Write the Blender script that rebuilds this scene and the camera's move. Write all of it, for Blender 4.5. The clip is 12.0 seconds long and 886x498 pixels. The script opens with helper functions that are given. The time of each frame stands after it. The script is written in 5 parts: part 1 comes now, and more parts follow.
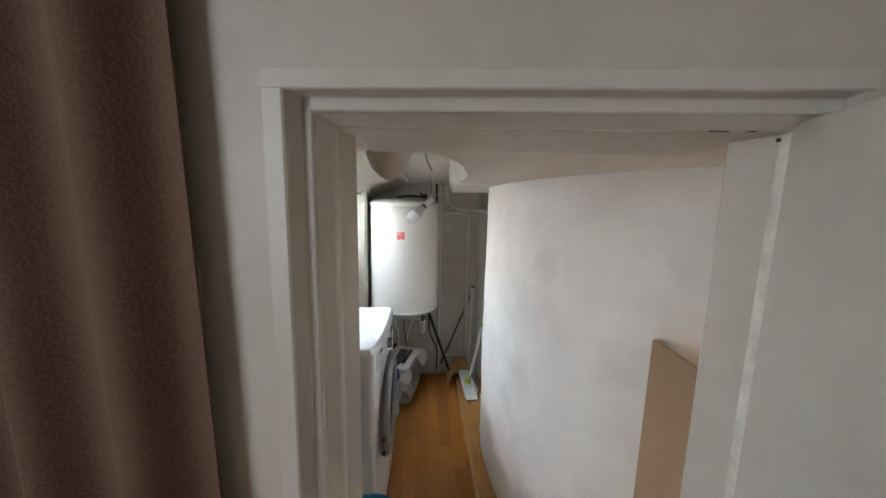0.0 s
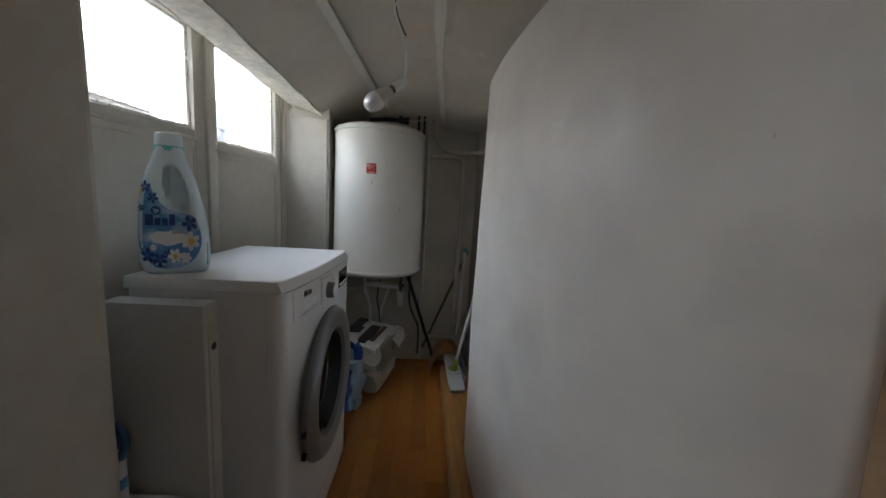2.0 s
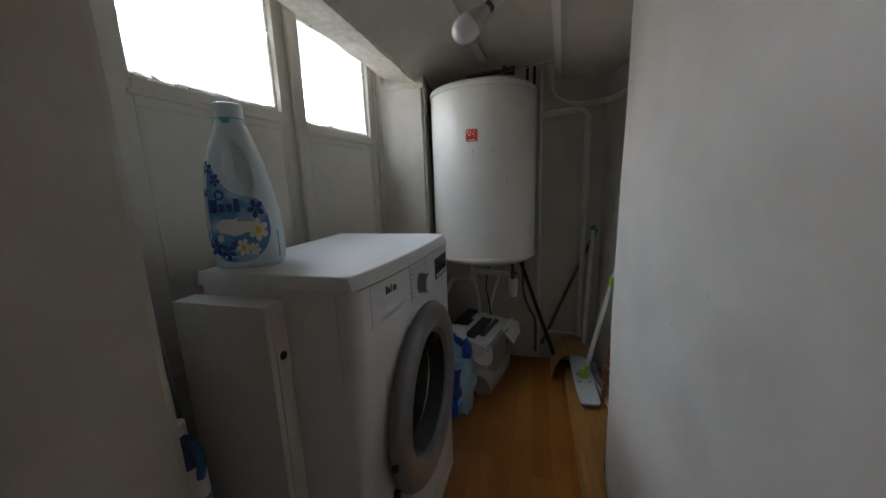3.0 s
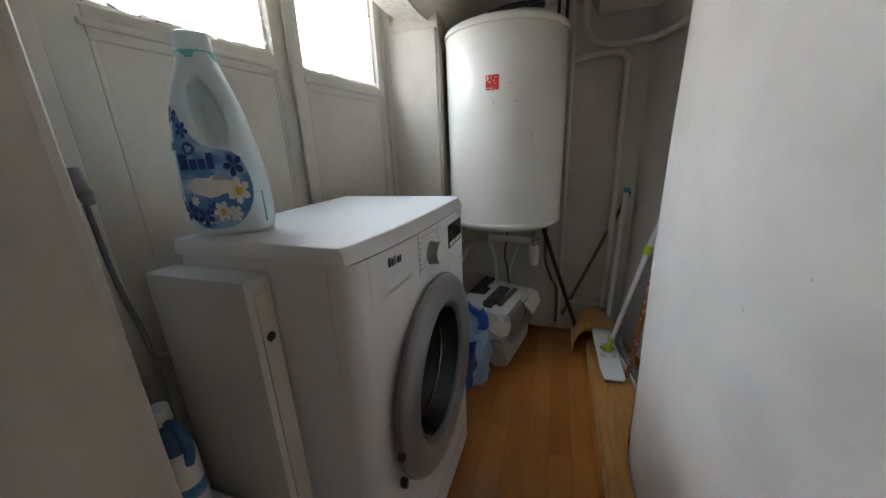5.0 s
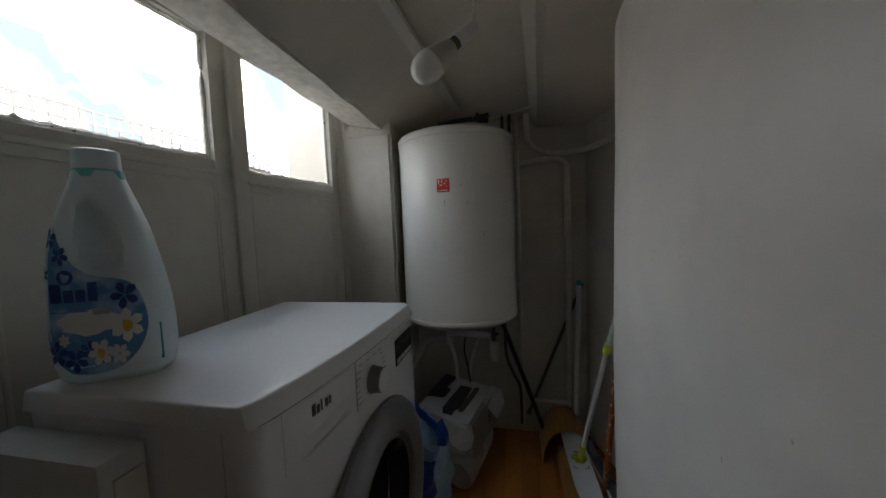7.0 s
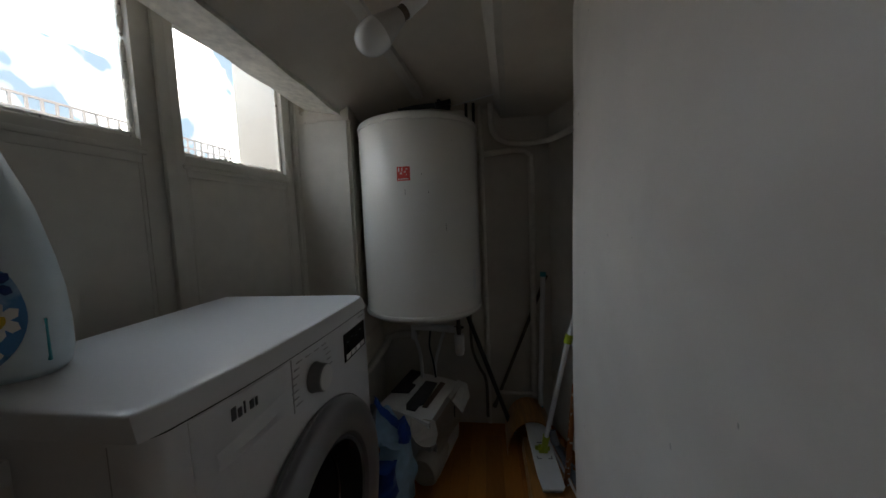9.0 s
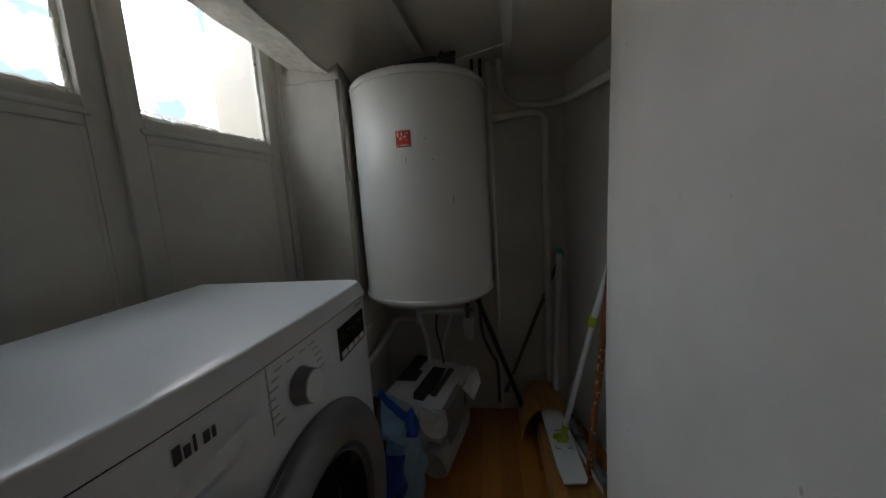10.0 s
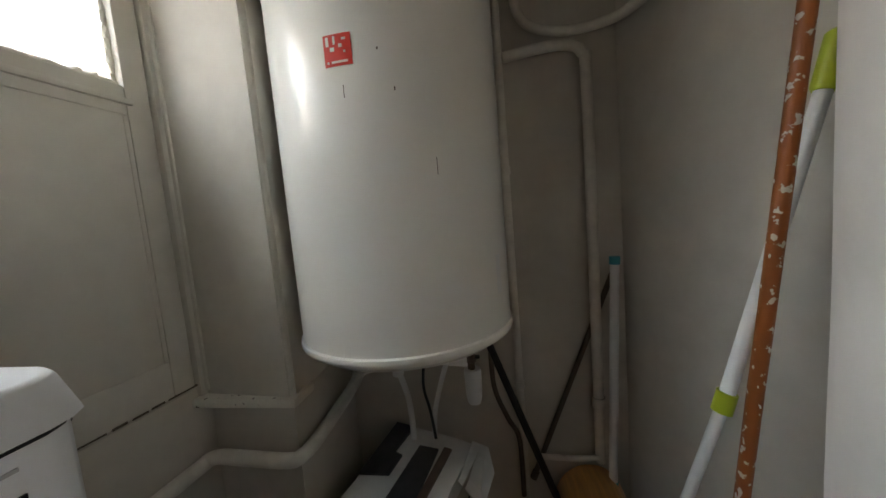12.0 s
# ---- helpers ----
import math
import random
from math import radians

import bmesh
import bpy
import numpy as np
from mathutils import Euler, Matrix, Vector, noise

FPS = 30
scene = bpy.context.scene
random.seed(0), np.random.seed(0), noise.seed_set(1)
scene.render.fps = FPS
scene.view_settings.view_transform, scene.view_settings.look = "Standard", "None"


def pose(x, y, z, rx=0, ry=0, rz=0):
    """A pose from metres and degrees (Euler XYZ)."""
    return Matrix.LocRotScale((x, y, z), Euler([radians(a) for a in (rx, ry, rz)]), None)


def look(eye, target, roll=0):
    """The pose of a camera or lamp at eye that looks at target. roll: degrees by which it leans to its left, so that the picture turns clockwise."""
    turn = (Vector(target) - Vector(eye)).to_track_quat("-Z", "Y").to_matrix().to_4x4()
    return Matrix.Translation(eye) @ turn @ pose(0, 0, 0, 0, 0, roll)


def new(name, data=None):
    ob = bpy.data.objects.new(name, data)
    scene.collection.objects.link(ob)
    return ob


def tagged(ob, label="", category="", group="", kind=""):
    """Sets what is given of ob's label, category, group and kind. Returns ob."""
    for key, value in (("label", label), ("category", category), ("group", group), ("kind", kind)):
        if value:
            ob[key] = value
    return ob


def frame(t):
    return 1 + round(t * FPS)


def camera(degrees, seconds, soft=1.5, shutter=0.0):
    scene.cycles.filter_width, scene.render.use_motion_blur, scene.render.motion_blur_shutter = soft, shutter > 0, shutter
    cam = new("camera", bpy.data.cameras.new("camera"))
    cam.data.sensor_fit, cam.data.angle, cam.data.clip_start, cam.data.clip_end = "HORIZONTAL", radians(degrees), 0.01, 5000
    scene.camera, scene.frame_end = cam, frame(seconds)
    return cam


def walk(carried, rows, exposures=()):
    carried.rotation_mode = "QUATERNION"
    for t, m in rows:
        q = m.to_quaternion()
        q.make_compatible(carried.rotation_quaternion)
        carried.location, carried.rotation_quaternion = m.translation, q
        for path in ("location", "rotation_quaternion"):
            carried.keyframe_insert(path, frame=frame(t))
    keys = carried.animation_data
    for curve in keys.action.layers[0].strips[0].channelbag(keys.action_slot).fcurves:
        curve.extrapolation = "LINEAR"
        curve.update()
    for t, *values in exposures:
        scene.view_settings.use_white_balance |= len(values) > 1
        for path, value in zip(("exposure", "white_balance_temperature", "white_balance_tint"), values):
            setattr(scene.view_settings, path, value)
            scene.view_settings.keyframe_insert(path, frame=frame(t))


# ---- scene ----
cam = camera(105.4, 12.0)
PATH = [
    (0, (0.016, 0.025, 1.449), (0.136, 2.0, 1.162), 1.1),
    (0.5, (0.067, 0.093, 1.415), (0.251, 2.062, 1.116), 1.3),
    (1, (0.104, 0.188, 1.306), (0.341, 2.153, 1.018), 3.0),
    (1.5, (0.158, 0.334, 1.159), (0.471, 2.29, 0.88), 6.5),
    (2, (0.148, 0.51, 1.065), (0.265, 2.488, 0.793), 3.4),
    (2.5, (0.149, 0.695, 1.018), (-0.071, 2.655, 0.685), 2.6),
    (3, (0.134, 0.788, 1.012), (-0.393, 2.681, 0.641), -2.1),
    (3.5, (0.119, 0.848, 0.993), (-0.477, 2.707, 0.561), -2.4),
    (3.7, (0.119, 0.86, 0.997), (-0.511, 2.701, 0.534), -2.6),
    (5.3, (0.103, 0.912, 0.991), (-0.513, 2.725, 0.415), -2.5),
    (5.5, (0.094, 0.921, 0.994), (-0.519, 2.761, 0.505), -2.4),
    (6, (0.1, 0.936, 1.027), (-0.462, 2.843, 0.808), -1.8),
    (6.5, (0.11, 0.967, 1.046), (-0.337, 2.913, 0.923), -2.2),
    (7, (0.126, 0.983, 1.057), (-0.286, 2.936, 0.925), -2.3),
    (8.8, (0.166, 1.007, 1.048), (-0.189, 2.968, 0.881), -2.1),
    (9, (0.161, 1.031, 1.033), (-0.096, 3.008, 0.873), -2.3),
    (9.5, (0.146, 1.102, 1.042), (-0.055, 3.086, 0.892), -2.0),
    (10, (0.122, 1.162, 1.012), (-0.146, 3.124, 0.73), -3.6),
    (10.5, (0.14, 1.272, 0.951), (-0.192, 3.229, 0.7), -1.5),
    (11, (0.126, 1.387, 0.917), (-0.076, 3.357, 0.638), -4.8),
    (11.5, (0.098, 1.526, 0.93), (-0.086, 3.51, 0.754), -6.8),
    (12, (0.102, 1.679, 0.927), (-0.194, 3.648, 0.735), -4.8),
]
EXPOSURES = [
    (0, 2.4, 6750, 17), (0.5, 2.4, 6750, 17), (1, 2.2, 6750, 17), (1.5, 1.7, 6800, 17), (2, 1, 6800, 18), (2.5, 0.72, 6850, 18), (3, 0.72, 6850, 18),
    (3.5, 0.78, 6850, 18), (5.5, 1.7, 6950, 18), (6, 1.3, 6950, 18), (6.5, 0.6, 6950, 18), (7, 0, 6950, 18), (9, -0.45, 6950, 18),
    (9.5, -0.25, 6950, 18), (10, -0.2, 6950, 17), (10.5, 0.05, 7150, 18), (11, 0.55, 7150, 18), (11.5, 0.95, 7300, 18), (12, 1.25, 7600, 18),
]
walk(cam, [(t, look(eye, target, roll)) for t, eye, target, roll in PATH], EXPOSURES)

# ---- light ----
world = bpy.data.worlds.new("sky")
scene.world = world
world.use_nodes = True
wn, wl = world.node_tree.nodes, world.node_tree.links
sky = wn.new("ShaderNodeTexSky")
sky.sky_type, sky.sun_disc = "NISHITA", False
sky.sun_elevation, sky.sun_rotation = radians(48), radians(60)
wl.new(sky.outputs[0], wn["Background"].inputs[0])
wn["Background"].inputs[1].default_value = 0.15

sun = new("sun", bpy.data.lights.new("sun", "SUN"))
sun.data.energy, sun.data.angle, sun.data.color = 5.0, radians(3), (1, 0.95, 0.88)
sun.matrix_world = look((6, 3, 8), (0, 0, 0))


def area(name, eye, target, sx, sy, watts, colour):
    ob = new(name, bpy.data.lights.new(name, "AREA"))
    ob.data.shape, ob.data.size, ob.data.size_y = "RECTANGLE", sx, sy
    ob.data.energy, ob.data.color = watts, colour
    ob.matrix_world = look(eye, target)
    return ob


SKY_HORIZON, SKY_ZENITH = 10.5, 13.0  # glow of the cloudy sky, low and overhead
# added lamp for the high blue sky, over the window's opening, clear of view
area("sky_stand_in_lamp", (-1.09, 1.80, 2.02), (-0.50, 1.75, 1.38), 1.35, 0.80, 11.0, (0.52, 0.77, 1.0))
# added lamp for daylight in the room behind the door; no window is built
area("room_daylight_lamp", (-1.98, -1.15, 1.5), (0.5, 0.3, 1.2), 1.2, 1.5, 8.0, (0.80, 0.92, 1.0))


# ---- materials ----
def material(name, colour, rough=0.5, metal=0.0, grain=0.05, scale=30.0, stain=0.06, stain_scale=2.5, bump=0.1, coat=0.0, random_value=0.0, stretch=(1, 1, 1)):
    m = bpy.data.materials.new(name)
    m.use_nodes = True
    n, l = m.node_tree.nodes, m.node_tree.links
    b = n["Principled BSDF"]
    co = n.new("ShaderNodeTexCoord")
    mp = n.new("ShaderNodeMapping")
    mp.inputs["Scale"].default_value = stretch
    l.new(co.outputs["Object"], mp.inputs[0])
    fine, wide = n.new("ShaderNodeTexNoise"), n.new("ShaderNodeTexNoise")
    fine.inputs["Scale"].default_value, wide.inputs["Scale"].default_value = scale, stain_scale
    fine.inputs["Detail"].default_value, wide.inputs["Detail"].default_value = 5, 4
    l.new(mp.outputs[0], fine.inputs["Vector"])
    l.new(mp.outputs[0], wide.inputs["Vector"])
    spread = []
    for tex, amount in ((fine, grain), (wide, stain)):
        r = n.new("ShaderNodeMapRange")
        r.inputs[1].default_value, r.inputs[2].default_value = 0.3, 0.7
        r.inputs[3].default_value, r.inputs[4].default_value = 1 - amount, 1 + amount
        l.new(tex.outputs[0], r.inputs[0])
        spread.append(r.outputs[0])
    mul = n.new("ShaderNodeMath")
    mul.operation = "MULTIPLY"
    l.new(spread[0], mul.inputs[0])
    l.new(spread[1], mul.inputs[1])
    out = mul.outputs[0]
    if random_value:
        info, r = n.new("ShaderNodeObjectInfo"), n.new("ShaderNodeMapRange")
        r.inputs[3].default_value, r.inputs[4].default_value = 1 - random_value, 1 + random_value
        l.new(info.outputs["Random"], r.inputs[0])
        mul2 = n.new("ShaderNodeMath")
        mul2.operation = "MULTIPLY"
        l.new(out, mul2.inputs[0])
        l.new(r.outputs[0], mul2.inputs[1])
        out = mul2.outputs[0]
    hsv = n.new("ShaderNodeHueSaturation")
    hsv.inputs["Color"].default_value = (*colour, 1)
    l.new(out, hsv.inputs["Value"])
    l.new(hsv.outputs[0], b.inputs["Base Color"])
    b.inputs["Roughness"].default_value, b.inputs["Metallic"].default_value = rough, metal
    b.inputs["Coat Weight"].default_value = coat
    if bump:
        bp = n.new("ShaderNodeBump")
        bp.inputs["Strength"].default_value, bp.inputs["Distance"].default_value = bump, 0.004
        add = n.new("ShaderNodeMath")
        l.new(fine.outputs[0], add.inputs[0])
        l.new(wide.outputs[0], add.inputs[1])
        l.new(add.outputs[0], bp.inputs["Height"])
        l.new(bp.outputs[0], b.inputs["Normal"])
    return m


PLASTER = material("plaster", (0.57, 0.533, 0.468), 0.55, scale=22, grain=0.035, stain=0.09, stain_scale=3.5, bump=0.4)
CEILING = material("ceiling_plaster", (0.66, 0.605, 0.52), 0.6, scale=14, grain=0.03, stain=0.08, stain_scale=3, bump=0.3)
PAINT = material("gloss_paint", (0.62, 0.59, 0.525), 0.35, scale=25, grain=0.03, stain=0.05, bump=0.15)
OLD_PAINT = material("flaking_paint", (0.72, 0.69, 0.61), 0.5, scale=40, grain=0.15, stain=0.12, stain_scale=9, bump=0.6)
ENAMEL = material("white_enamel", (0.77, 0.755, 0.70), 0.27, scale=8, grain=0.01, stain=0.04, bump=0.03, coat=0.0)
ENAMEL.node_tree.nodes["Principled BSDF"].inputs["Specular IOR Level"].default_value = 0.3
APPLIANCE = material("appliance_white", (0.72, 0.735, 0.75), 0.32, scale=120, grain=0.01, stain=0.02, bump=0.03)
PANEL_WHITE = material("white_laminate", (0.62, 0.62, 0.60), 0.45, scale=60, grain=0.02, stain=0.05, bump=0.04)
SILVER = material("silver_plastic", (0.27, 0.275, 0.285), 0.28, metal=0.45, grain=0.02, bump=0.02)
CHROME = material("chrome", (0.75, 0.75, 0.75), 0.12, metal=1.0, grain=0.01, bump=0)
STEEL = material("drum_steel", (0.35, 0.35, 0.36), 0.3, metal=1.0, grain=0.05, bump=0.05)
BLACK = material("black_plastic", (0.02, 0.02, 0.022), 0.35, grain=0.1, bump=0.03)
RUBBER = material("grey_rubber", (0.16, 0.16, 0.165), 0.55, grain=0.1, bump=0.08)
DARK_METAL = material("dark_metal", (0.03, 0.028, 0.026), 0.5, metal=0.4, grain=0.2, stain=0.3, bump=0.2)
BROWN_METAL = material("brown_metal", (0.13, 0.10, 0.075), 0.55, metal=0.2, grain=0.2, stain=0.3, bump=0.2)
PORTHOLE = material("porthole_glass", (0.02, 0.021, 0.023), 0.14, grain=0.0, stain=0.0, bump=0)
PORTHOLE.node_tree.nodes["Principled BSDF"].inputs["Specular IOR Level"].default_value = 0.22
DARK_GLASS = material("dark_glass", (0.015, 0.016, 0.018), 0.06, grain=0.0, stain=0.0, bump=0)
PRINT = material("grey_print", (0.42, 0.42, 0.43), 0.5, bump=0)
DARK_PRINT = material("dark_print", (0.05, 0.05, 0.055), 0.45, bump=0)
RED = material("red_sticker", (0.62, 0.045, 0.03), 0.4, stain=0.1, stain_scale=40, bump=0.02)
STICKER_WHITE = material("sticker_white", (0.75, 0.7, 0.66), 0.4, bump=0)
WOOD_FLOOR = material("oak_parquet", (0.45, 0.168, 0.035), 0.26, scale=11, grain=0.07, stain=0.09, stain_scale=2, bump=0.05, coat=0.25, random_value=0.15, stretch=(8, 1.6, 8))
LAMINATE = material("laminate_board", (0.50, 0.235, 0.07), 0.3, scale=9, grain=0.2, stain=0.1, bump=0.05, stretch=(9, 1, 9))
CARDBOARD = material("brown_cardboard", (0.36, 0.225, 0.125), 0.75, scale=140, grain=0.05, stain=0.06, stain_scale=4, bump=0.08)
CARTON = material("white_carton", (0.68, 0.665, 0.635), 0.6, scale=30, grain=0.04, stain=0.1, stain_scale=10, bump=0.15)
CARTON_BEIGE = material("beige_carton", (0.46, 0.41, 0.345), 0.65, scale=30, grain=0.05, stain=0.12, stain_scale=9, bump=0.2)
CARTON_DARK = material("carton_dark_print", (0.045, 0.04, 0.042), 0.55, scale=30, grain=0.2, stain=0.3, stain_scale=12, bump=0.15)
CARTON_BROWN = material("carton_brown_print", (0.14, 0.085, 0.06), 0.55, grain=0.2, bump=0.1)
BLUE = material("blue_plastic", (0.02, 0.22, 0.42), 0.35, grain=0.04, bump=0.05)
BLUE_DARK = material("deep_blue_plastic", (0.01, 0.07, 0.36), 0.3, grain=0.2, stain=0.3, stain_scale=14, bump=0.3)
BLUE_PALE = material("pale_blue_plastic", (0.30, 0.50, 0.66), 0.35, grain=0.1, stain=0.15, stain_scale=14, bump=0.3)
BULB_NECK = material("bulb_neck", (0.50, 0.485, 0.45), 0.4, grain=0.02, bump=0.02)
BLUE_DULL = material("dull_blue_plastic", (0.035, 0.12, 0.26), 0.45, grain=0.1, stain=0.2, stain_scale=20, bump=0.1)
SMUDGE = material("scuffed_plaster", (0.62, 0.585, 0.54), 0.6, grain=0.1, bump=0.1)
TURQUOISE = material("turquoise_plastic", (0.05, 0.38, 0.46), 0.4, bump=0.03)
PALE_TURQUOISE = material("pale_turquoise_plastic", (0.14, 0.56, 0.58), 0.4, bump=0.03)
LIME = material("lime_plastic", (0.42, 0.50, 0.03), 0.4, bump=0.03)
WHITE_PLASTIC = material("white_plastic", (0.76, 0.77, 0.76), 0.38, grain=0.02, bump=0.03)
GREY = material("grey_plastic", (0.20, 0.20, 0.205), 0.5, grain=0.1, bump=0.1)
FABRIC = material("grey_fringe", (0.27, 0.26, 0.25), 0.9, scale=90, grain=0.35, bump=0.5)
BROWN_CLOTH = material("brown_cloth", (0.13, 0.072, 0.046), 0.9, scale=200, grain=0.2, stain=0.2, bump=0.3)
LEAD = material("zinc_roof", (0.36, 0.40, 0.46), 0.45, metal=0.3, grain=0.05, stain=0.1, stain_scale=0.6, bump=0.05)
FACADE = material("facade_render", (0.78, 0.77, 0.74), 0.8, scale=6, grain=0.04, stain=0.06, stain_scale=0.7, bump=0.1)
COURTYARD = material("courtyard_paving", (0.24, 0.23, 0.215), 0.85, scale=4, grain=0.1, stain=0.15, stain_scale=0.5, bump=0.1)
BLUE_METAL = material("blue_metal", (0.12, 0.22, 0.42), 0.5, grain=0.05, bump=0.03)
COPPER_GREY = material("painted_pipe", (0.68, 0.65, 0.585), 0.4, scale=50, grain=0.06, stain=0.12, stain_scale=8, bump=0.2)
DETERGENT = material("bottle_plastic", (0.68, 0.81, 0.86), 0.3, grain=0.01, stain=0.02, bump=0.02, coat=0.2)
LABEL_NAVY = material("label_navy", (0.02, 0.06, 0.26), 0.35, grain=0.3, stain=0.4, stain_scale=30, bump=0)
LABEL_WHITE = material("label_white", (0.78, 0.78, 0.75), 0.35, bump=0)
LABEL_YELLOW = material("label_yellow", (0.75, 0.50, 0.06), 0.35, bump=0)


def two_tone(name, one, two, scale, cut, rough, soft=0.03, bump=0.3, bump_scale=60, stretch=(1, 1, 1)):
    """Paint of one colour with worn or splashed spots of another."""
    m = material(name, one, rough, bump=bump, scale=bump_scale, grain=0.04)
    n, l = m.node_tree.nodes, m.node_tree.links
    hsv = next(x for x in n if x.bl_idname == "ShaderNodeHueSaturation")
    co = next(x for x in n if x.bl_idname == "ShaderNodeTexCoord")
    tex, ramp, mix = n.new("ShaderNodeTexNoise"), n.new("ShaderNodeMapRange"), n.new("ShaderNodeMix")
    tex.inputs["Scale"].default_value, tex.inputs["Detail"].default_value = scale, 6
    ramp.inputs[1].default_value, ramp.inputs[2].default_value = cut, cut + soft
    mix.data_type = "RGBA"
    mix.inputs[7].default_value = (*two, 1)
    l.new(co.outputs["Object"], tex.inputs["Vector"])
    l.new(tex.outputs[0], ramp.inputs[0])
    l.new(ramp.outputs[0], mix.inputs[0])
    l.new(hsv.outputs[0], mix.inputs[6])
    l.new(mix.outputs[2], n["Principled BSDF"].inputs["Base Color"])
    return m


ORANGE_POLE = two_tone("orange_splashed", (0.30, 0.082, 0.015), (0.62, 0.56, 0.48), 68, 0.588, 0.5)
DRUM = two_tone("drum_plaster", (0.82, 0.775, 0.715), (0.71, 0.665, 0.605), 3.4, 0.56, 0.40, 0.16, 0.5, 8)
LABEL_SKY = two_tone("label_sky", (0.08, 0.28, 0.58), (0.42, 0.60, 0.76), 22, 0.50, 0.35, 0.16, 0, 30)
FLAKY = two_tone("flaking_white", (0.74, 0.71, 0.63), (0.16, 0.13, 0.10), 60, 0.64, 0.55)

RAW_PLASTER = two_tone("raw_plaster", (0.60, 0.55, 0.47), (0.30, 0.25, 0.19), 22, 0.56, 0.7, 0.10, 0.5, 40)

GLASS = bpy.data.materials.new("window_glass")
GLASS.use_nodes = True
_b = GLASS.node_tree.nodes["Principled BSDF"]
_b.inputs["Transmission Weight"].default_value, _b.inputs["Roughness"].default_value, _b.inputs["IOR"].default_value = 1.0, 0.02, 1.45
_b.inputs["Base Color"].default_value = (0.93, 0.96, 0.96, 1)
OPAL = bpy.data.materials.new("opal_glass")
OPAL.use_nodes = True
_b = OPAL.node_tree.nodes["Principled BSDF"]
_b.inputs["Base Color"].default_value, _b.inputs["Roughness"].default_value = (0.85, 0.85, 0.83, 1), 0.18


# ---- mesh helpers ----
def mesh_object(name, bm, mat, smooth=False):
    bmesh.ops.recalc_face_normals(bm, faces=bm.faces)
    me = bpy.data.meshes.new(name)
    bm.to_mesh(me)
    bm.free()
    if smooth:
        me.polygons.foreach_set("use_smooth", [True] * len(me.polygons))
        me.set_sharp_from_angle(angle=radians(38))
    me.materials.append(mat)
    return new(name, me)


def structure(name, bm, mat, label="", smooth=False, category=""):
    return tagged(mesh_object(name, bm, mat, smooth), label, category, kind="structure")


def thing(name, label, category, base=(0, 0, 0), group=""):
    ob = new(name)
    ob.location = base
    ob.empty_display_size = 0.05
    return tagged(ob, label, category, group)


def origin(ob):
    v = Vector(ob.location)
    return v + origin(ob.parent) if ob.parent else v


def part(name, bm, mat, parent, label="", smooth=True):
    """One mesh, given in the world's places, as a part of an unturned thing."""
    bmesh.ops.translate(bm, verts=bm.verts, vec=-origin(parent))
    ob = mesh_object(name, bm, mat, smooth)
    ob.parent = parent
    if label:
        ob["label"] = label
    return ob


def box(x0, x1, y0, y1, z0, z1, bevel=0.0, bm=None, segments=2):
    bm2 = bmesh.new()
    bmesh.ops.create_cube(bm2, size=1)
    for v in bm2.verts:
        v.co = Vector((x0 + (v.co.x + 0.5) * (x1 - x0), y0 + (v.co.y + 0.5) * (y1 - y0), z0 + (v.co.z + 0.5) * (z1 - z0)))
    if bevel:
        bmesh.ops.bevel(bm2, geom=bm2.edges, offset=bevel, segments=segments, affect="EDGES", profile=0.5)
    return join(bm, bm2)


def join(bm, other):
    if bm is None:
        return other
    me = bpy.data.meshes.new("joined")
    other.to_mesh(me)
    other.free()
    bm.from_mesh(me)
    bpy.data.meshes.remove(me)
    return bm


def turned(bm, m):
    bmesh.ops.transform(bm, matrix=m, verts=bm.verts)
    return bm


def tube(points, r, sides=12, bm=None, smooth_steps=0, caps=True):
    """A round bar along points; r is one radius or one for each point."""
    pts = [Vector(p) for p in points]
    radii = list(r) if hasattr(r, "__len__") else [r] * len(pts)
    if smooth_steps:
        fine, fine_r = [], []
        for i in range(len(pts) - 1):
            a, b, c, d = pts[max(i - 1, 0)], pts[i], pts[i + 1], pts[min(i + 2, len(pts) - 1)]
            for k in range(smooth_steps):
                t = k / smooth_steps
                fine.append(0.5 * ((2 * b) + (c - a) * t + (2 * a - 5 * b + 4 * c - d) * t * t + (3 * b - a - 3 * c + d) * t ** 3))
                fine_r.append(radii[i] + (radii[i + 1] - radii[i]) * t)
        pts, radii = fine + [pts[-1]], fine_r + [radii[-1]]
    bm = bm or bmesh.new()
    side, rings = None, []
    for i, p in enumerate(pts):
        way = (pts[min(i + 1, len(pts) - 1)] - pts[max(i - 1, 0)]).normalized()
        side = way.orthogonal().normalized() if side is None else (side - side.dot(way) * way).normalized()
        up = way.cross(side)
        rings.append([bm.verts.new(p + radii[i] * (math.cos(a) * side + math.sin(a) * up)) for a in (2 * math.pi * k / sides for k in range(sides))])
    for a, b in zip(rings, rings[1:]):
        for k in range(sides):
            bm.faces.new((a[k], a[(k + 1) % sides], b[(k + 1) % sides], b[k]))
    if caps:
        bm.faces.new(rings[0][::-1])
        bm.faces.new(rings[-1])
    return bm


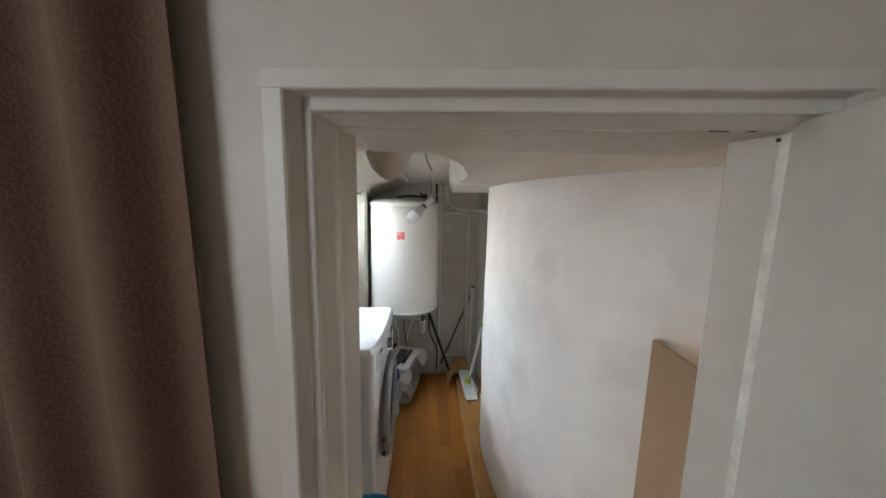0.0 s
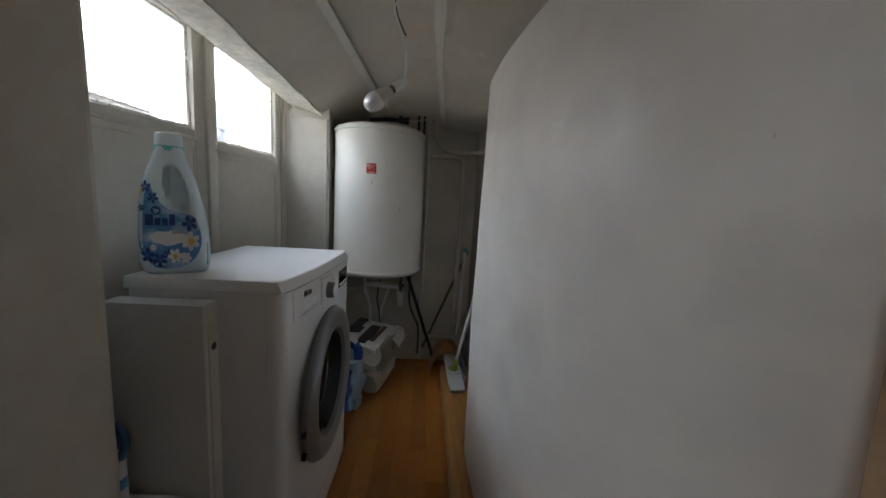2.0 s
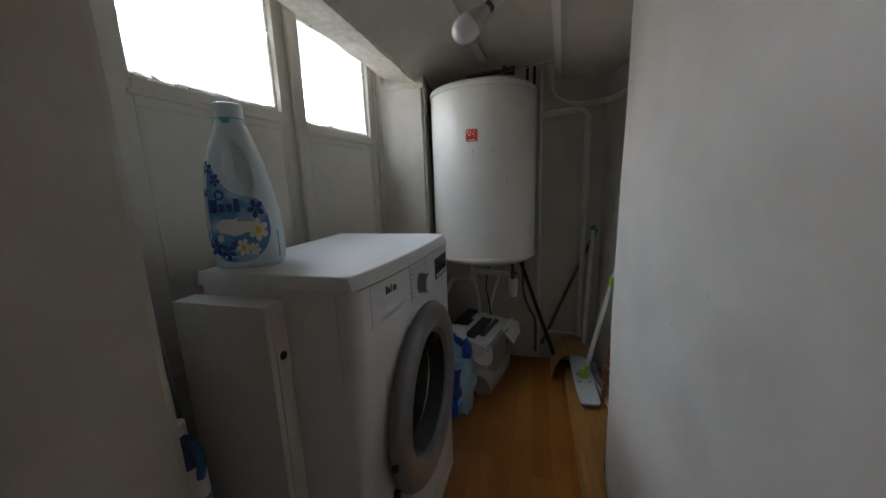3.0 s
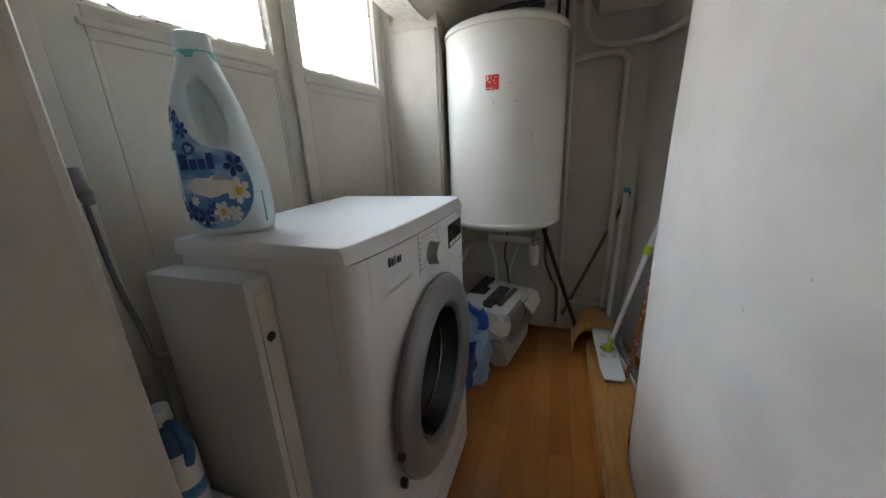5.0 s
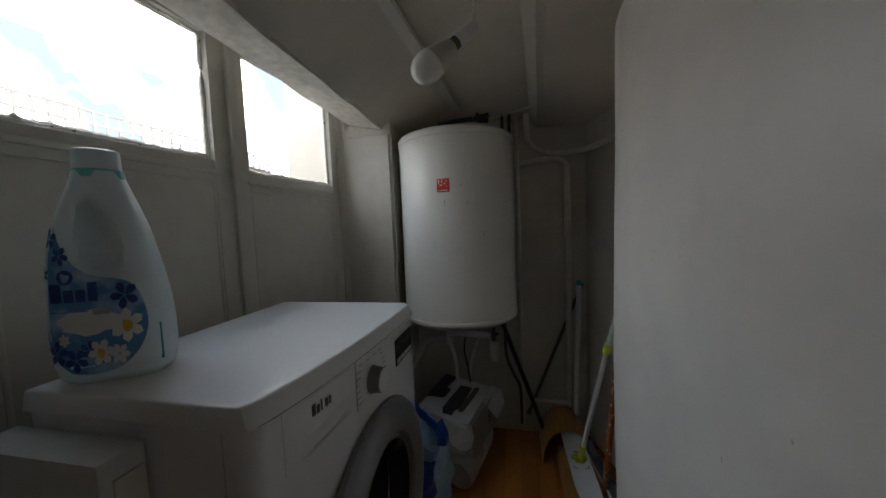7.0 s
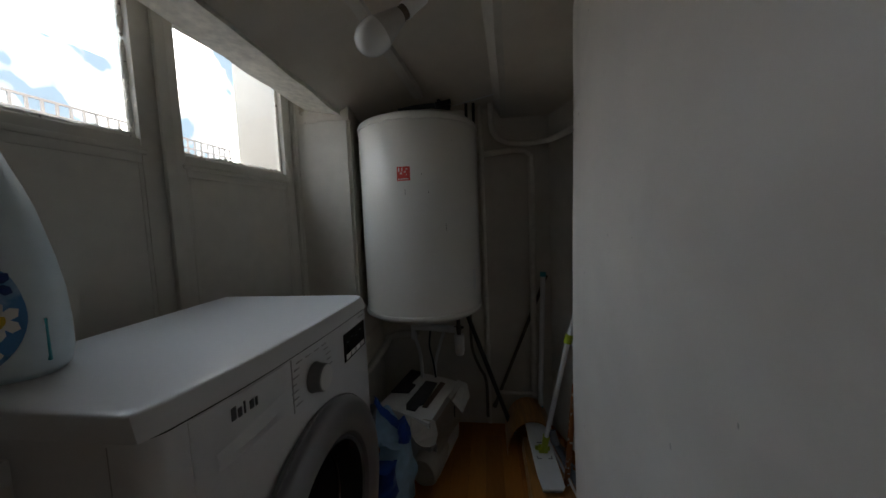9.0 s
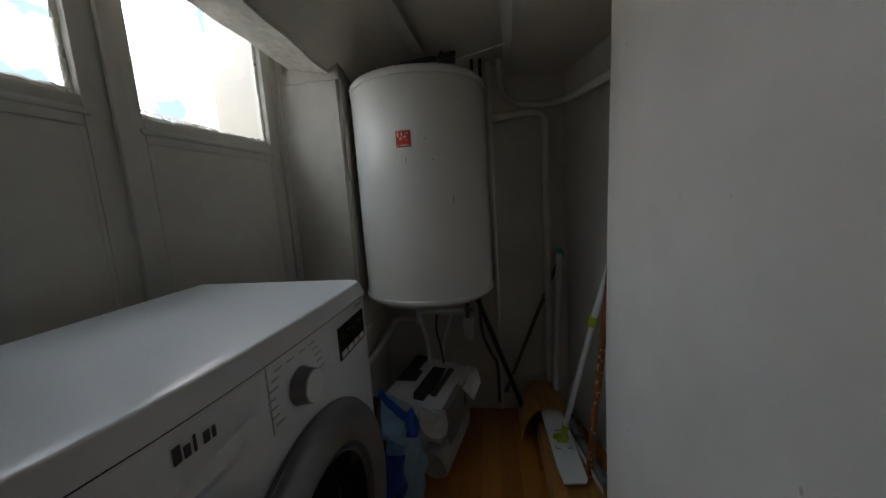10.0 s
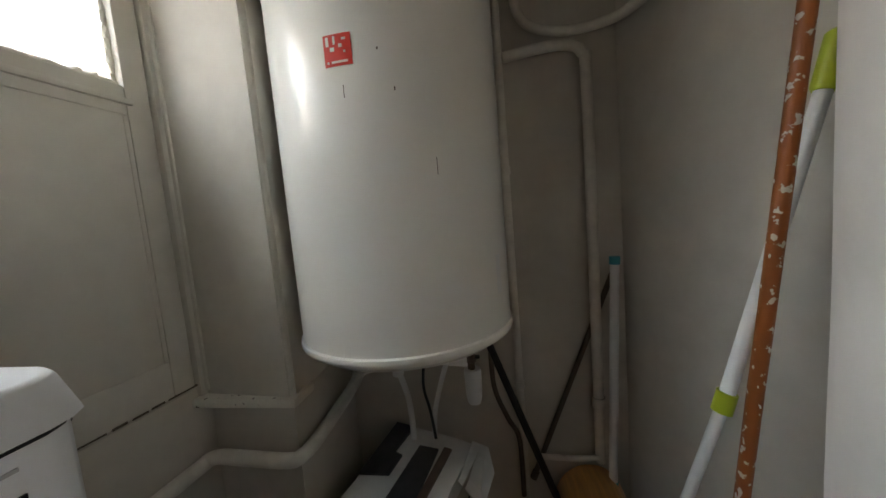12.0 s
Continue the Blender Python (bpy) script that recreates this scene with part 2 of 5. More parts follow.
def lathe(profile, centre, axis="z", sides=48, bm=None, squash=(1, 1)):
    """Turns (radius, height) pairs round an axis through centre; closed where a radius is 0."""
    bm = bm or bmesh.new()
    c = Vector(centre)
    rings = []
    for r, h in profile:
        ring = []
        for k in range(sides if r > 1e-6 else 1):
            a = 2 * math.pi * k / sides
            u, v = r * math.cos(a) * squash[0], r * math.sin(a) * squash[1]
            ring.append(bm.verts.new(c + Vector((u, v, h) if axis == "z" else (h, u, v))))
        rings.append(ring)
    for a, b in zip(rings, rings[1:]):
        for k in range(sides):
            q = [a[k % len(a)], a[(k + 1) % len(a)], b[(k + 1) % len(b)], b[k % len(b)]]
            q = list(dict.fromkeys(q))
            if len(q) > 2:
                bm.faces.new(q)
    return bm


def slab(outline, z0, z1, bm=None):
    """An upright prism over a plan outline of (x, y); z0 and z1 may be functions of x, y."""
    bm = bm or bmesh.new()
    low = [bm.verts.new((x, y, z0(x, y) if callable(z0) else z0)) for x, y in outline]
    top = [bm.verts.new((x, y, z1(x, y) if callable(z1) else z1)) for x, y in outline]
    n = len(outline)
    for k in range(n):
        bm.faces.new((low[k], low[(k + 1) % n], top[(k + 1) % n], top[k]))
    bm.faces.new(low[::-1])
    bm.faces.new(top)
    return bm


def curve_through(points, steps=8):
    pts = [Vector((*p, 0)) for p in points]
    out = []
    for i in range(len(pts) - 1):
        a, b, c, d = pts[max(i - 1, 0)], pts[i], pts[i + 1], pts[min(i + 2, len(pts) - 1)]
        for k in range(steps):
            t = k / steps
            out.append(0.5 * ((2 * b) + (c - a) * t + (2 * a - 5 * b + 4 * c - d) * t * t + (3 * b - a - 3 * c + d) * t ** 3))
    return [(p.x, p.y) for p in out + [pts[-1]]]


# ---- structure ----
def ceiling_height(x, y):
    return 1.70 - 0.14 * (y - 1.70)


base = box(-2.2, 2.4, -2.7, 3.0, -0.20, -0.012)
FLOOR = structure("floor", base, BROWN_METAL, "dark subfloor under the oak strip parquet", category="floor")

# window wall, turned five degrees; local x points into the room, local y along the wall
WALL = pose(-0.665, 1.78, 0, 0, 0, -5)


def in_wall(bm):
    return turned(bm, WALL)


lower = box(-0.14, 0.0, -0.75, 0.62, 0, 0.575, 0.004)
structure("wall_west", in_wall(lower), PLASTER, "painted plaster wall under the window", category="wall")
upper = box(-0.075, -0.03, -0.75, 1.3, 1.66, 2.1)
structure("wall_west_top", in_wall(upper), PLASTER, "plaster wall above the window", category="wall")
side = box(-0.30, 0.0, -1.1, -0.655, 0.0, 2.1)
structure("wall_west_near", in_wall(side), PLASTER, "plaster wall beside the window", category="wall")
side = slab([(-0.045, 0.566), (-0.075, 0.566), (-0.309, 0.629), (-0.309, 1.3), (-0.045, 1.3)], 0.0, 2.1)
structure("wall_west_far", in_wall(side), PLASTER, "plaster wall beside the window", category="wall")

back = box(-0.95, 0.80, 2.69, 2.90, 0, 2.1)
structure("wall_north", back, PLASTER, "old plaster wall behind the water heater", category="wall")

# pier between window and heater, with its ledge
pier = slab([(-0.66, 2.37), (-0.366, 2.345), (-0.378, 2.70), (-0.66, 2.70)], 0.545, 2.0)
bmesh.ops.bevel(pier, geom=[e for e in pier.edges if abs(e.verts[0].co.z - e.verts[1].co.z) > 0.5], offset=0.012, segments=3, affect="EDGES")
structure("pier", pier, PLASTER, "white plastered pier beside the window", True, "wall")
low_pier = slab([(-0.66, 2.385), (-0.378, 2.36), (-0.386, 2.70), (-0.66, 2.70)], 0, 0.53)
structure("pier_base", low_pier, PLASTER, "lower part of the plastered pier", False, "wall")
ledge = box(-0.64, -0.357, 2.335, 2.42, 0.528, 0.55, 0.006)
structure("pier_ledge", ledge, FLAKY, "chipped plaster ledge on the pier", True, "trim")

head = slab([(-0.655, 2.3665), (-0.365, 2.3420), (-0.365, 2.41), (-0.655, 2.41)], 1.452, 1.60)
bmesh.ops.subdivide_edges(head, edges=head.edges, cuts=7, use_grid_fill=True)
for v in head.verts:
    v.co += Vector((0.2 * noise.noise(v.co * 16), 0.45 * noise.noise(v.co * 22), 1.2 * noise.noise(v.co * 14 + Vector((4, 0, 0))))) * 0.007
structure("pier_head", head, RAW_PLASTER, "rough bare plaster at the head of the pier", True, "wall")

# right wall beyond the rounded stair wall
right = slab([(0.46, 2.70), (0.612, 2.19), (0.612, 2.05), (0.80, 2.05), (0.80, 2.70)], 0, 2.0)
structure("wall_east", right, PLASTER, "plain plaster wall behind the mop", category="wall")

# rounded stair wall
FACE = curve_through([(0.63, 2.205), (0.56, 2.18), (0.487, 2.118), (0.425, 2.03), (0.386, 1.93), (0.366, 1.80), (0.366, 1.65), (0.378, 1.48), (0.405, 1.30), (0.455, 1.11), (0.53, 0.95), (0.63, 0.82), (0.78, 0.71), (1.00, 0.63), (1.30, 0.59)], 6)
drum = bmesh.new()
rows = []
for k in range(25):
    z = 2.0 * k / 24
    lean = 0.012 * math.sin(z * 2.2)
    rows.append([drum.verts.new((x - lean * 0.6 + 0.004 * noise.noise((x * 5, y * 5, z * 4)), y, z)) for x, y in FACE])
for a, b in zip(rows, rows[1:]):
    for k in range(len(FACE) - 1):
        drum.faces.new((a[k], a[k + 1], b[k + 1], b[k]))
back_low, back_top = [drum.verts.new((1.30, 2.205, z)) for z in (0, 2.0)]
drum.faces.new([rows[0][k] for k in range(len(FACE))] + [back_low])
drum.faces.new([rows[-1][k] for k in range(len(FACE))][::-1] + [back_top])
drum.faces.new([r[0] for r in rows] + [back_top, back_low])
drum.faces.new([r[-1] for r in rows][::-1] + [back_low, back_top])
spots = [rows[random.randint(3, 17)][random.randint(24, 62)].co.copy() for _ in range(14)]
STAIR_WALL = structure("wall_curved", drum, DRUM, "rounded white plaster wall of a staircase", True, "wall")
for c in spots:
    nick = bmesh.new()
    bmesh.ops.create_icosphere(nick, subdivisions=1, radius=1.0)
    size, tall = random.uniform(0.0009, 0.0020), random.uniform(1.0, 2.4)
    for v in nick.verts:
        v.co = c + Vector((v.co.x * 0.0009, v.co.y * size, (v.co.z + 0.5 * v.co.y) * size * tall))
    part("nick", nick, SMUDGE, STAIR_WALL)

# ceiling, with the plastered beam over the window and the low stair soffit
top = bmesh.new()
grid = []
for i in range(15):
    y = 0.50 + (2.75 - 0.50) * i / 14
    f = (y - 1.1) / 1.3
    ex, ez = -0.50 + 0.10 * f, 1.60 - 0.13 * f
    cz = ceiling_height(0, y)
    line = [(ex - 0.005, ez + 0.006), (ex + 0.03, ez + 0.022), (ex + 0.10, ez + (cz - ez) * 0.50), (ex + 0.20, ez + (cz - ez) * 0.84), (-0.12, cz), (0.04, cz), (0.30, cz - 0.01)]
    grid.append([top.verts.new((x, y, z + 0.003 * noise.noise((x * 7, y * 7, 0)))) for x, z in line])
for a, b in zip(grid, grid[1:]):
    for k in range(len(a) - 1):
        top.faces.new((a[k], a[k + 1], b[k + 1], b[k]))
made = bmesh.ops.extrude_face_region(top, geom=list(top.faces))
for v in made["geom"]:
    if isinstance(v, bmesh.types.BMVert):
        v.co.z = 2.15
structure("ceiling", top, CEILING, "cracked off-white plaster ceiling", True, "ceiling")

beam = bmesh.new()
a0 = [(-0.605, 1.04, 1.575), (-0.505, 1.04, 1.607), (-0.505, 1.04, 2.1), (-0.75, 1.04, 2.1)]
a1 = [(-0.545, 2.46, 1.497), (-0.392, 2.46, 1.458), (-0.392, 2.46, 2.1), (-0.69, 2.46, 2.1)]
N = 40
rings = []
for i in range(N + 1):
    f = i / N
    ring = []
    for j, (p, q) in enumerate(zip(a0, a1)):
        v = Vector(p).lerp(Vector(q), f)
        if j < 2:
            v.z += 0.006 * noise.noise((f * 9, j * 3, 1)) + 0.003 * noise.noise((f * 40, j * 3, 5))
            v.x += 0.006 * noise.noise((f * 11, j * 5, 2))
        ring.append(beam.verts.new(v))
    rings.append(ring)
for a, b in zip(rings, rings[1:]):
    for k in range(4):
        beam.faces.new((a[k], a[(k + 1) % 4], b[(k + 1) % 4], b[k]))
beam.faces.new(rings[0])
beam.faces.new(rings[-1][::-1])
structure("window_beam", beam, OLD_PAINT, "worn white beam over the window", False, "beam")


def soffit_height(x, y):
    return 1.53 - 0.02 * max(0, y - 1.6) + 0.02 * max(0, 1.0 - y)


inner = curve_through([(-0.12, 0.602), (0.0, 0.64), (0.075, 0.76), (0.13, 0.95), (0.163, 1.15), (0.174, 1.35), (0.188, 1.80), (0.220, 2.25), (0.236, 2.50), (0.246, 2.705)], 5)
soffit = slab(inner + [(1.35, 2.705), (1.35, 0.50), (0.40, 0.50), (0.40, 0.602)], soffit_height, 2.1)
structure("stair_soffit", soffit, CEILING, "low plastered underside of a staircase", False, "ceiling")
edge = bmesh.new()
rows = []
for x, y in inner:
    if 0.90 < y < 2.69:
        low, high = soffit_height(x, y), ceiling_height(x, y) + 0.02
        wave = 0.003 * noise.noise((y * 6, 0, 2))
        rows.append([edge.verts.new(p) for p in ((x - 0.002 + wave, y, low - 0.0015), (x - 0.046 + wave, y, high), (x + 0.02, y, high), (x + 0.02, y, low - 0.0015))])
for a, b in zip(rows, rows[1:]):
    for k in range(4):
        edge.faces.new((a[k], a[(k + 1) % 4], b[(k + 1) % 4], b[k]))
edge.faces.new(rows[0])
edge.faces.new(rows[-1][::-1])
structure("soffit_edge", edge, PLASTER, "slanting plaster edge of the stair underside", True, "trim")
rail = bmesh.new()
rings = [[rail.verts.new((x + dx, y, z + dz)) for dx, dz in ((-0.019, -0.022), (0.019, -0.022), (0.019, 0.03), (-0.019, 0.03))] for x, y, z in ((-0.30, 0.95, 1.793), (-0.20, 1.80, 1.681), (-0.11, 2.50, 1.586))]
for a, b in zip(rings, rings[1:]):
    for k in range(4):
        rail.faces.new((a[k], a[(k + 1) % 4], b[(k + 1) % 4], b[k]))
rail.faces.new(rings[0])
rail.faces.new(rings[-1][::-1])
structure("ceiling_batten", rail, PAINT, "white painted batten along the ceiling", False, "trim")

# doorway wall, turned six degrees; local x along the wall, local y into the laundry
DOORWAY = pose(-0.139, 0.425, 0, 0, 0, -6.2)


def in_doorway(bm):
    return turned(bm, DOORWAY)


left = slab([(-2.1, 0.002), (-0.010, 0.002), (-0.010, 0.060), (0.034, 0.060), (0.040, 0.090), (0.0445, 0.119), (0.030, 0.150), (-0.33, 0.215), (-2.1, 0.215)], 0, 2.45)
structure("wall_south_left", in_doorway(left), PLASTER, "white wall beside the doorway", category="wall")
niche = slab([(-0.50, 0.615), (-0.466, 0.615), (-0.433, 1.124), (-0.432, 1.136), (-0.435, 1.147), (-0.444, 1.153), (-0.95, 1.151), (-0.95, 0.615)], 0, 2.0)
structure("wall_niche", niche, PLASTER, "plaster wall between doorway and window", category="wall")
rightw = slab([(0.606, 0.002), (2.55, 0.002), (2.55, 0.125), (0.62, 0.152), (0.586, 0.149), (0.578, 0.137), (0.585, 0.105), (0.593, 0.074), (0.606, 0.066)], 0, 2.45)
structure("wall_south_right", in_doorway(rightw), PLASTER, "white wall beside the doorway", category="wall")
over = box(-0.010, 0.606, 0.002, 0.215, 1.580, 2.45)
over = box(0.030, 0.600, 0.062, 0.270, 1.5372, 1.590, 0, over)
structure("wall_south_over", in_doorway(over), PLASTER, "white wall over the doorway", category="wall")

# room behind the camera
structure("wall_room_west", box(-2.2, -2.05, -2.55, 0.72, 0, 2.45), PLASTER, "plain white wall", category="wall")
structure("wall_room_east", box(2.25, 2.4, -2.55, 0.41, 0, 2.45), PLASTER, "plain white wall", category="wall")
structure("wall_room_south", box(-2.2, 2.4, -2.7, -2.55, 0, 2.45), PLASTER, "plain white wall", category="wall")
structure("ceiling_room", box(-2.2, 2.4, -2.7, 0.78, 2.45, 2.6), CEILING, "plain white ceiling", category="ceiling")
structure("roof_slab", box(-0.9, 1.4, 0.62, 2.9, 2.16, 2.3), CEILING, "slab over the laundry", category="ceiling")


# casing, recessed bar and rebate, seen in section: (along the wall or below the head, into the wall)
JAMB = [(-0.024, 0.012), (-0.024, 0.0005), (-0.023, -0.001), (-0.002, -0.001), (0.0005, 0.001), (0.003, 0.006), (0.0095, 0.0215), (0.0110, 0.0228), (0.0200, 0.0228), (0.0218, 0.0245), (0.0225, 0.032), (0.0345, 0.0535), (0.0365, 0.058), (0.0365, 0.072), (-0.010, 0.072)]
HEAD = [(1.588, 0.012), (1.588, 0.0005), (1.587, -0.001), (1.568, -0.001), (1.5662, 0.001), (1.5655, 0.006), (1.5650, 0.0215), (1.5635, 0.0228), (1.5510, 0.0228), (1.5492, 0.0245), (1.5485, 0.032), (1.5400, 0.0535), (1.5385, 0.058), (1.5385, 0.072), (1.575, 0.072)]
jamb = slab(JAMB, 0, 1.5668)
for q in jamb.verts:
    q.co.x += 0.0012 * noise.noise((q.co.z * 3, q.co.x * 40, 0))
structure("door_casing", in_doorway(jamb), PAINT, "white painted casing and rebate beside the doorway", False, "trim")
head = bmesh.new()
N = 24
rings = [[head.verts.new((-0.024 + 0.638 * k / N, n, z + 0.0012 * noise.noise((k * 0.7, n * 30, 3)))) for z, n in HEAD] for k in range(N + 1)]
for a, b in zip(rings, rings[1:]):
    for k in range(len(HEAD)):
        head.faces.new((a[k], a[(k + 1) % len(HEAD)], b[(k + 1) % len(HEAD)], b[k]))
head.faces.new(rings[0])
head.faces.new(rings[-1][::-1])
structure("door_head", in_doorway(head), PAINT, "white painted head casing and rebate over the doorway", False, "trim")
post = box(0.590, 0.606, 0.050, 0.0745, 0, 1.5388, 0.003)
structure("door_post", in_doorway(post), OLD_PAINT, "worn hinge post of the doorway", True, "trim")
for x, n, z, l in ((0.508, 0.0600, 1.5392, 0.022), (0.546, 0.0600, 1.5394, 0.010), (0.592, 0.071, 1.530, 0.012), (0.050, 0.075, 1.5398, 0.020)):
    chip = box(-l / 2, l / 2, -0.0012, 0.0012, -0.0022, 0.002, 0)
    structure("paint_crack", in_doorway(turned(chip, pose(x, n, z, 0, 0, 38 if x < 0.1 else 0))), DARK_METAL, "dark crack in the paint over the doorway", False, "crack")

# ---- window ----
WINDOW = thing("window_1", "white painted timber window with two panes over boarded panels", "window", WALL.translation)
WINDOW["kind"] = "structure"


def window_part(name, bars, mat, label="", bevel=0.004, smooth=True):
    bm = None
    for b in bars:
        bm = box(*b, bevel, bm)
    return part(name, in_wall(bm), mat, WINDOW, label, smooth)


PANES = ((-0.422, -0.010, 0.0), (0.102, 0.520, -0.020))
window_part("window_frame", [(-0.05, 0.012, -0.66, -0.488, 0.55, 1.70), (-0.05, 0.012, 0.572, 0.66, 0.55, 1.70), (-0.05, 0.012, -0.488, 0.572, 1.62, 1.70)], PAINT)
window_part("window_frame", [(-0.03, 0.020, 0.583, 0.603, 0.56, 1.66)], PAINT, "thin bead on the frame")
for low, high, drop in PANES:
    window_part("sash", [(-0.04, 0.0035, low - 0.066, low, 0.578, 1.66), (-0.04, 0.0035, high, high + 0.048, 0.578, 1.66), (-0.04, 0.0035, low, high, 1.205 + drop, 1.264 + drop), (-0.04, 0.0035, low, high, 0.578, 0.66), (-0.04, 0.0035, low, high, 1.60, 1.66)], PAINT)
    window_part("panel", [(-0.03, 0.0005, low - 0.003, high + 0.003, 0.655, 1.21 + drop)], PAINT)
    window_part("panel_moulding", [(-0.008, 0.0028, low + 0.0, low + 0.010, 0.66, 1.205 + drop), (-0.008, 0.0028, high - 0.010, high, 0.66, 1.205 + drop)], PAINT, "", 0.003)
    window_part("sill_bead", [(-0.004, 0.009, low - 0.012, high + 0.012, 1.226 + drop, 1.240 + drop)], PAINT, "", 0.005)
    pane = window_part("pane", [(-0.026, -0.022, low - 0.004, high + 0.004, 1.25 + drop, 1.61)], GLASS, "clear window glass", 0.0, False)
    pane.visible_shadow = False
    # crumbling putty round the glass
    putty = bmesh.new()
    for run in range(4):
        count = 46 if run < 2 else 30
        for i in range(count):
            f = (i + random.random()) / count
            size = random.uniform(0.004, 0.012) * (1.6 if run == 0 else 0.8)
            y = low + (high - low) * f if run < 2 else (low + 0.003 if run == 2 else high - 0.003)
            z = (1.266 + drop if run == 0 else 1.598) if run < 2 else 1.266 + drop + (0.333 - drop) * f
            lump = bmesh.new()
            bmesh.ops.create_icosphere(lump, subdivisions=1, radius=size)
            for v in lump.verts:
                v.co = Vector((v.co.x * 0.7 - 0.017, v.co.y * (2.2 if run < 2 else 0.9) + y, v.co.z * (0.8 if run < 2 else 2.2) + z))
            putty = join(putty, lump)
    for i in range(70):
        y, z = random.uniform(low, high), 1.246 + 0.030 * random.random() ** 1.6
        lump = bmesh.new()
        bmesh.ops.create_icosphere(lump, subdivisions=1, radius=1.0)
        sx, sy, sz, tilt = random.uniform(0.002, 0.005), random.uniform(0.005, 0.017), random.uniform(0.002, 0.007), random.uniform(-0.5, 0.5)
        for v in lump.verts:
            n = 1 + 0.5 * noise.noise(v.co * 3 + Vector((i, 0, 0)))
            v.co = Vector((v.co.x * sx * n - 0.006 - (z - 1.246) * 0.30, y + v.co.y * sy * n, z + drop + v.co.z * sz * n + v.co.y * sy * tilt))
        putty = join(putty, lump)
    part("putty", in_wall(putty), FLAKY, WINDOW, "crumbling flaking putty", False)
for k in range(9):
    y = 0.26 + 0.035 * k
    window_part("joint_crack", [(-0.002, 0.0046 if k % 3 else 0.0040, y, y + random.uniform(0.022, 0.036), 0.5775 + random.uniform(0, 0.0015), 0.5808 + random.uniform(0, 0.002))], BROWN_METAL, "", 0.0)
window_part("meeting_bead", [(0.004, 0.018, 0.036, 0.066, 0.60, 1.66)], PAINT, "", 0.005)


# ---- washing machine ----
def washing_machine():
    y0, y1, xb = 1.301, 1.842, -0.522
    m = thing("washing_machine", "white front-loading washing machine with a silver porthole ring", "washing machine", (-0.34, 1.59, 0))

    bow = ((1.301, -0.180), (1.325, -0.173), (1.40, -0.160), (1.48, -0.152), (1.58, -0.1465), (1.70, -0.1435), (1.842, -0.1435))

    def front(y):
        """The front's bow in plan: quick at the drawer, flat towards the display."""
        y = min(max(y, y0), y1)
        for k in range(len(bow) - 1):
            if y <= bow[k + 1][0]:
                p = [Vector((*bow[min(max(q, 0), len(bow) - 1)], 0)) for q in (k - 1, k, k + 1, k + 2)]
                f = (y - p[1].x) / (p[2].x - p[1].x)
                return p[1].y + (p[2].y - p[1].y) * f
        return bow[-1][1]

    c = (front(1.592) - 0.006, 1.580, 0.467)
    ya, yb, za, zb = y0 + 0.024, y1 - 0.024, 0.018, 0.8272
    # sides and rounded front corners
    body = bmesh.new()
    corner = [(xb, y0), (-0.204, y0), (-0.194, y0 + 0.002), (-0.184, y0 + 0.008), (-0.178, y0 + 0.015), (front(ya), ya)]
    other = [(front(yb), yb), (front(yb) - 0.004, y1 - 0.013), (front(yb) - 0.014, y1 - 0.0045), (front(yb) - 0.030, y1), (xb, y1)]
    for run in (corner, other, [other[-1], corner[0]]):
        ends = [(body.verts.new((x, y, za)), body.verts.new((x, y, 0.8296 if x < -0.203 else zb))) for x, y in run]
        for p, q in zip(ends, ends[1:]):
            body.faces.new((p[0], q[0], q[1], p[1]))
    # bulged front with the porthole left open
    R = 0.165
    angles = sorted([2 * math.pi * k / 72 for k in range(72)] + [math.atan2(z - c[2], y - c[1]) % (2 * math.pi) for y in (ya, yb) for z in (za, zb)])
    rings = []
    for s in (0, 0.08, 0.25, 0.5, 0.75, 1.0):
        ring = []
        for t in angles:
            dy, dz = math.cos(t), math.sin(t)
            reach = min(((yb if dy > 0 else ya) - c[1]) / dy if abs(dy) > 1e-9 else 9, ((zb if dz > 0 else za) - c[2]) / dz if abs(dz) > 1e-9 else 9)
            d = R + (reach - R) * s
            y, z = c[1] + d * dy, c[2] + d * dz
            ring.append(body.verts.new((front(y), y, z)))
        rings.append(ring)
    n = len(angles)
    for p, q in zip(rings, rings[1:]):
        for k in range(n):
            body.faces.new((p[k], p[(k + 1) % n], q[(k + 1) % n], q[k]))
    bmesh.ops.remove_doubles(body, verts=body.verts, dist=0.0002)
    part("body", body, APPLIANCE, m)
    def top_edge(inset):
        """Outline of the top, set back by inset at the front and half of that at the near side."""
        h = inset * 0.35
        line = [(xb - 0.010, y0 - 0.003 + h), (-0.186 - inset, y0 - 0.003 + h), (-0.179 - inset, y0 - 0.001 + h), (-0.1755 - inset, y0 + 0.006 + h)]
        line += [(front(ya + (yb - ya) * k / 16) + 0.003 - inset, ya + (yb - ya) * k / 16) for k in range(0, 17)]
        return line + [(-0.143 - inset, y1 - 0.012 - h), (-0.150 - inset, y1 - 0.002 - h), (-0.162 - inset, y1 + 0.002 - h), (xb - 0.010, y1 + 0.002 - h)]

    top = bmesh.new()
    rings = [[top.verts.new((x, y, z)) for x, y in top_edge(inset)] for inset, z in ((0.003, 0.8295), (0.0, 0.8305), (0.0006, 0.8330), (0.0098, 0.8540), (0.0118, 0.8561), (0.0148, 0.8569), (0.032, 0.8570))]
    for a, b in zip(rings, rings[1:]):
        for k in range(len(a)):
            top.faces.new((a[k], a[(k + 1) % len(a)], b[(k + 1) % len(a)], b[k]))
    top.faces.new(rings[0][::-1])
    top.faces.new(rings[-1])
    part("worktop", top, APPLIANCE, m, "white flat machine top")
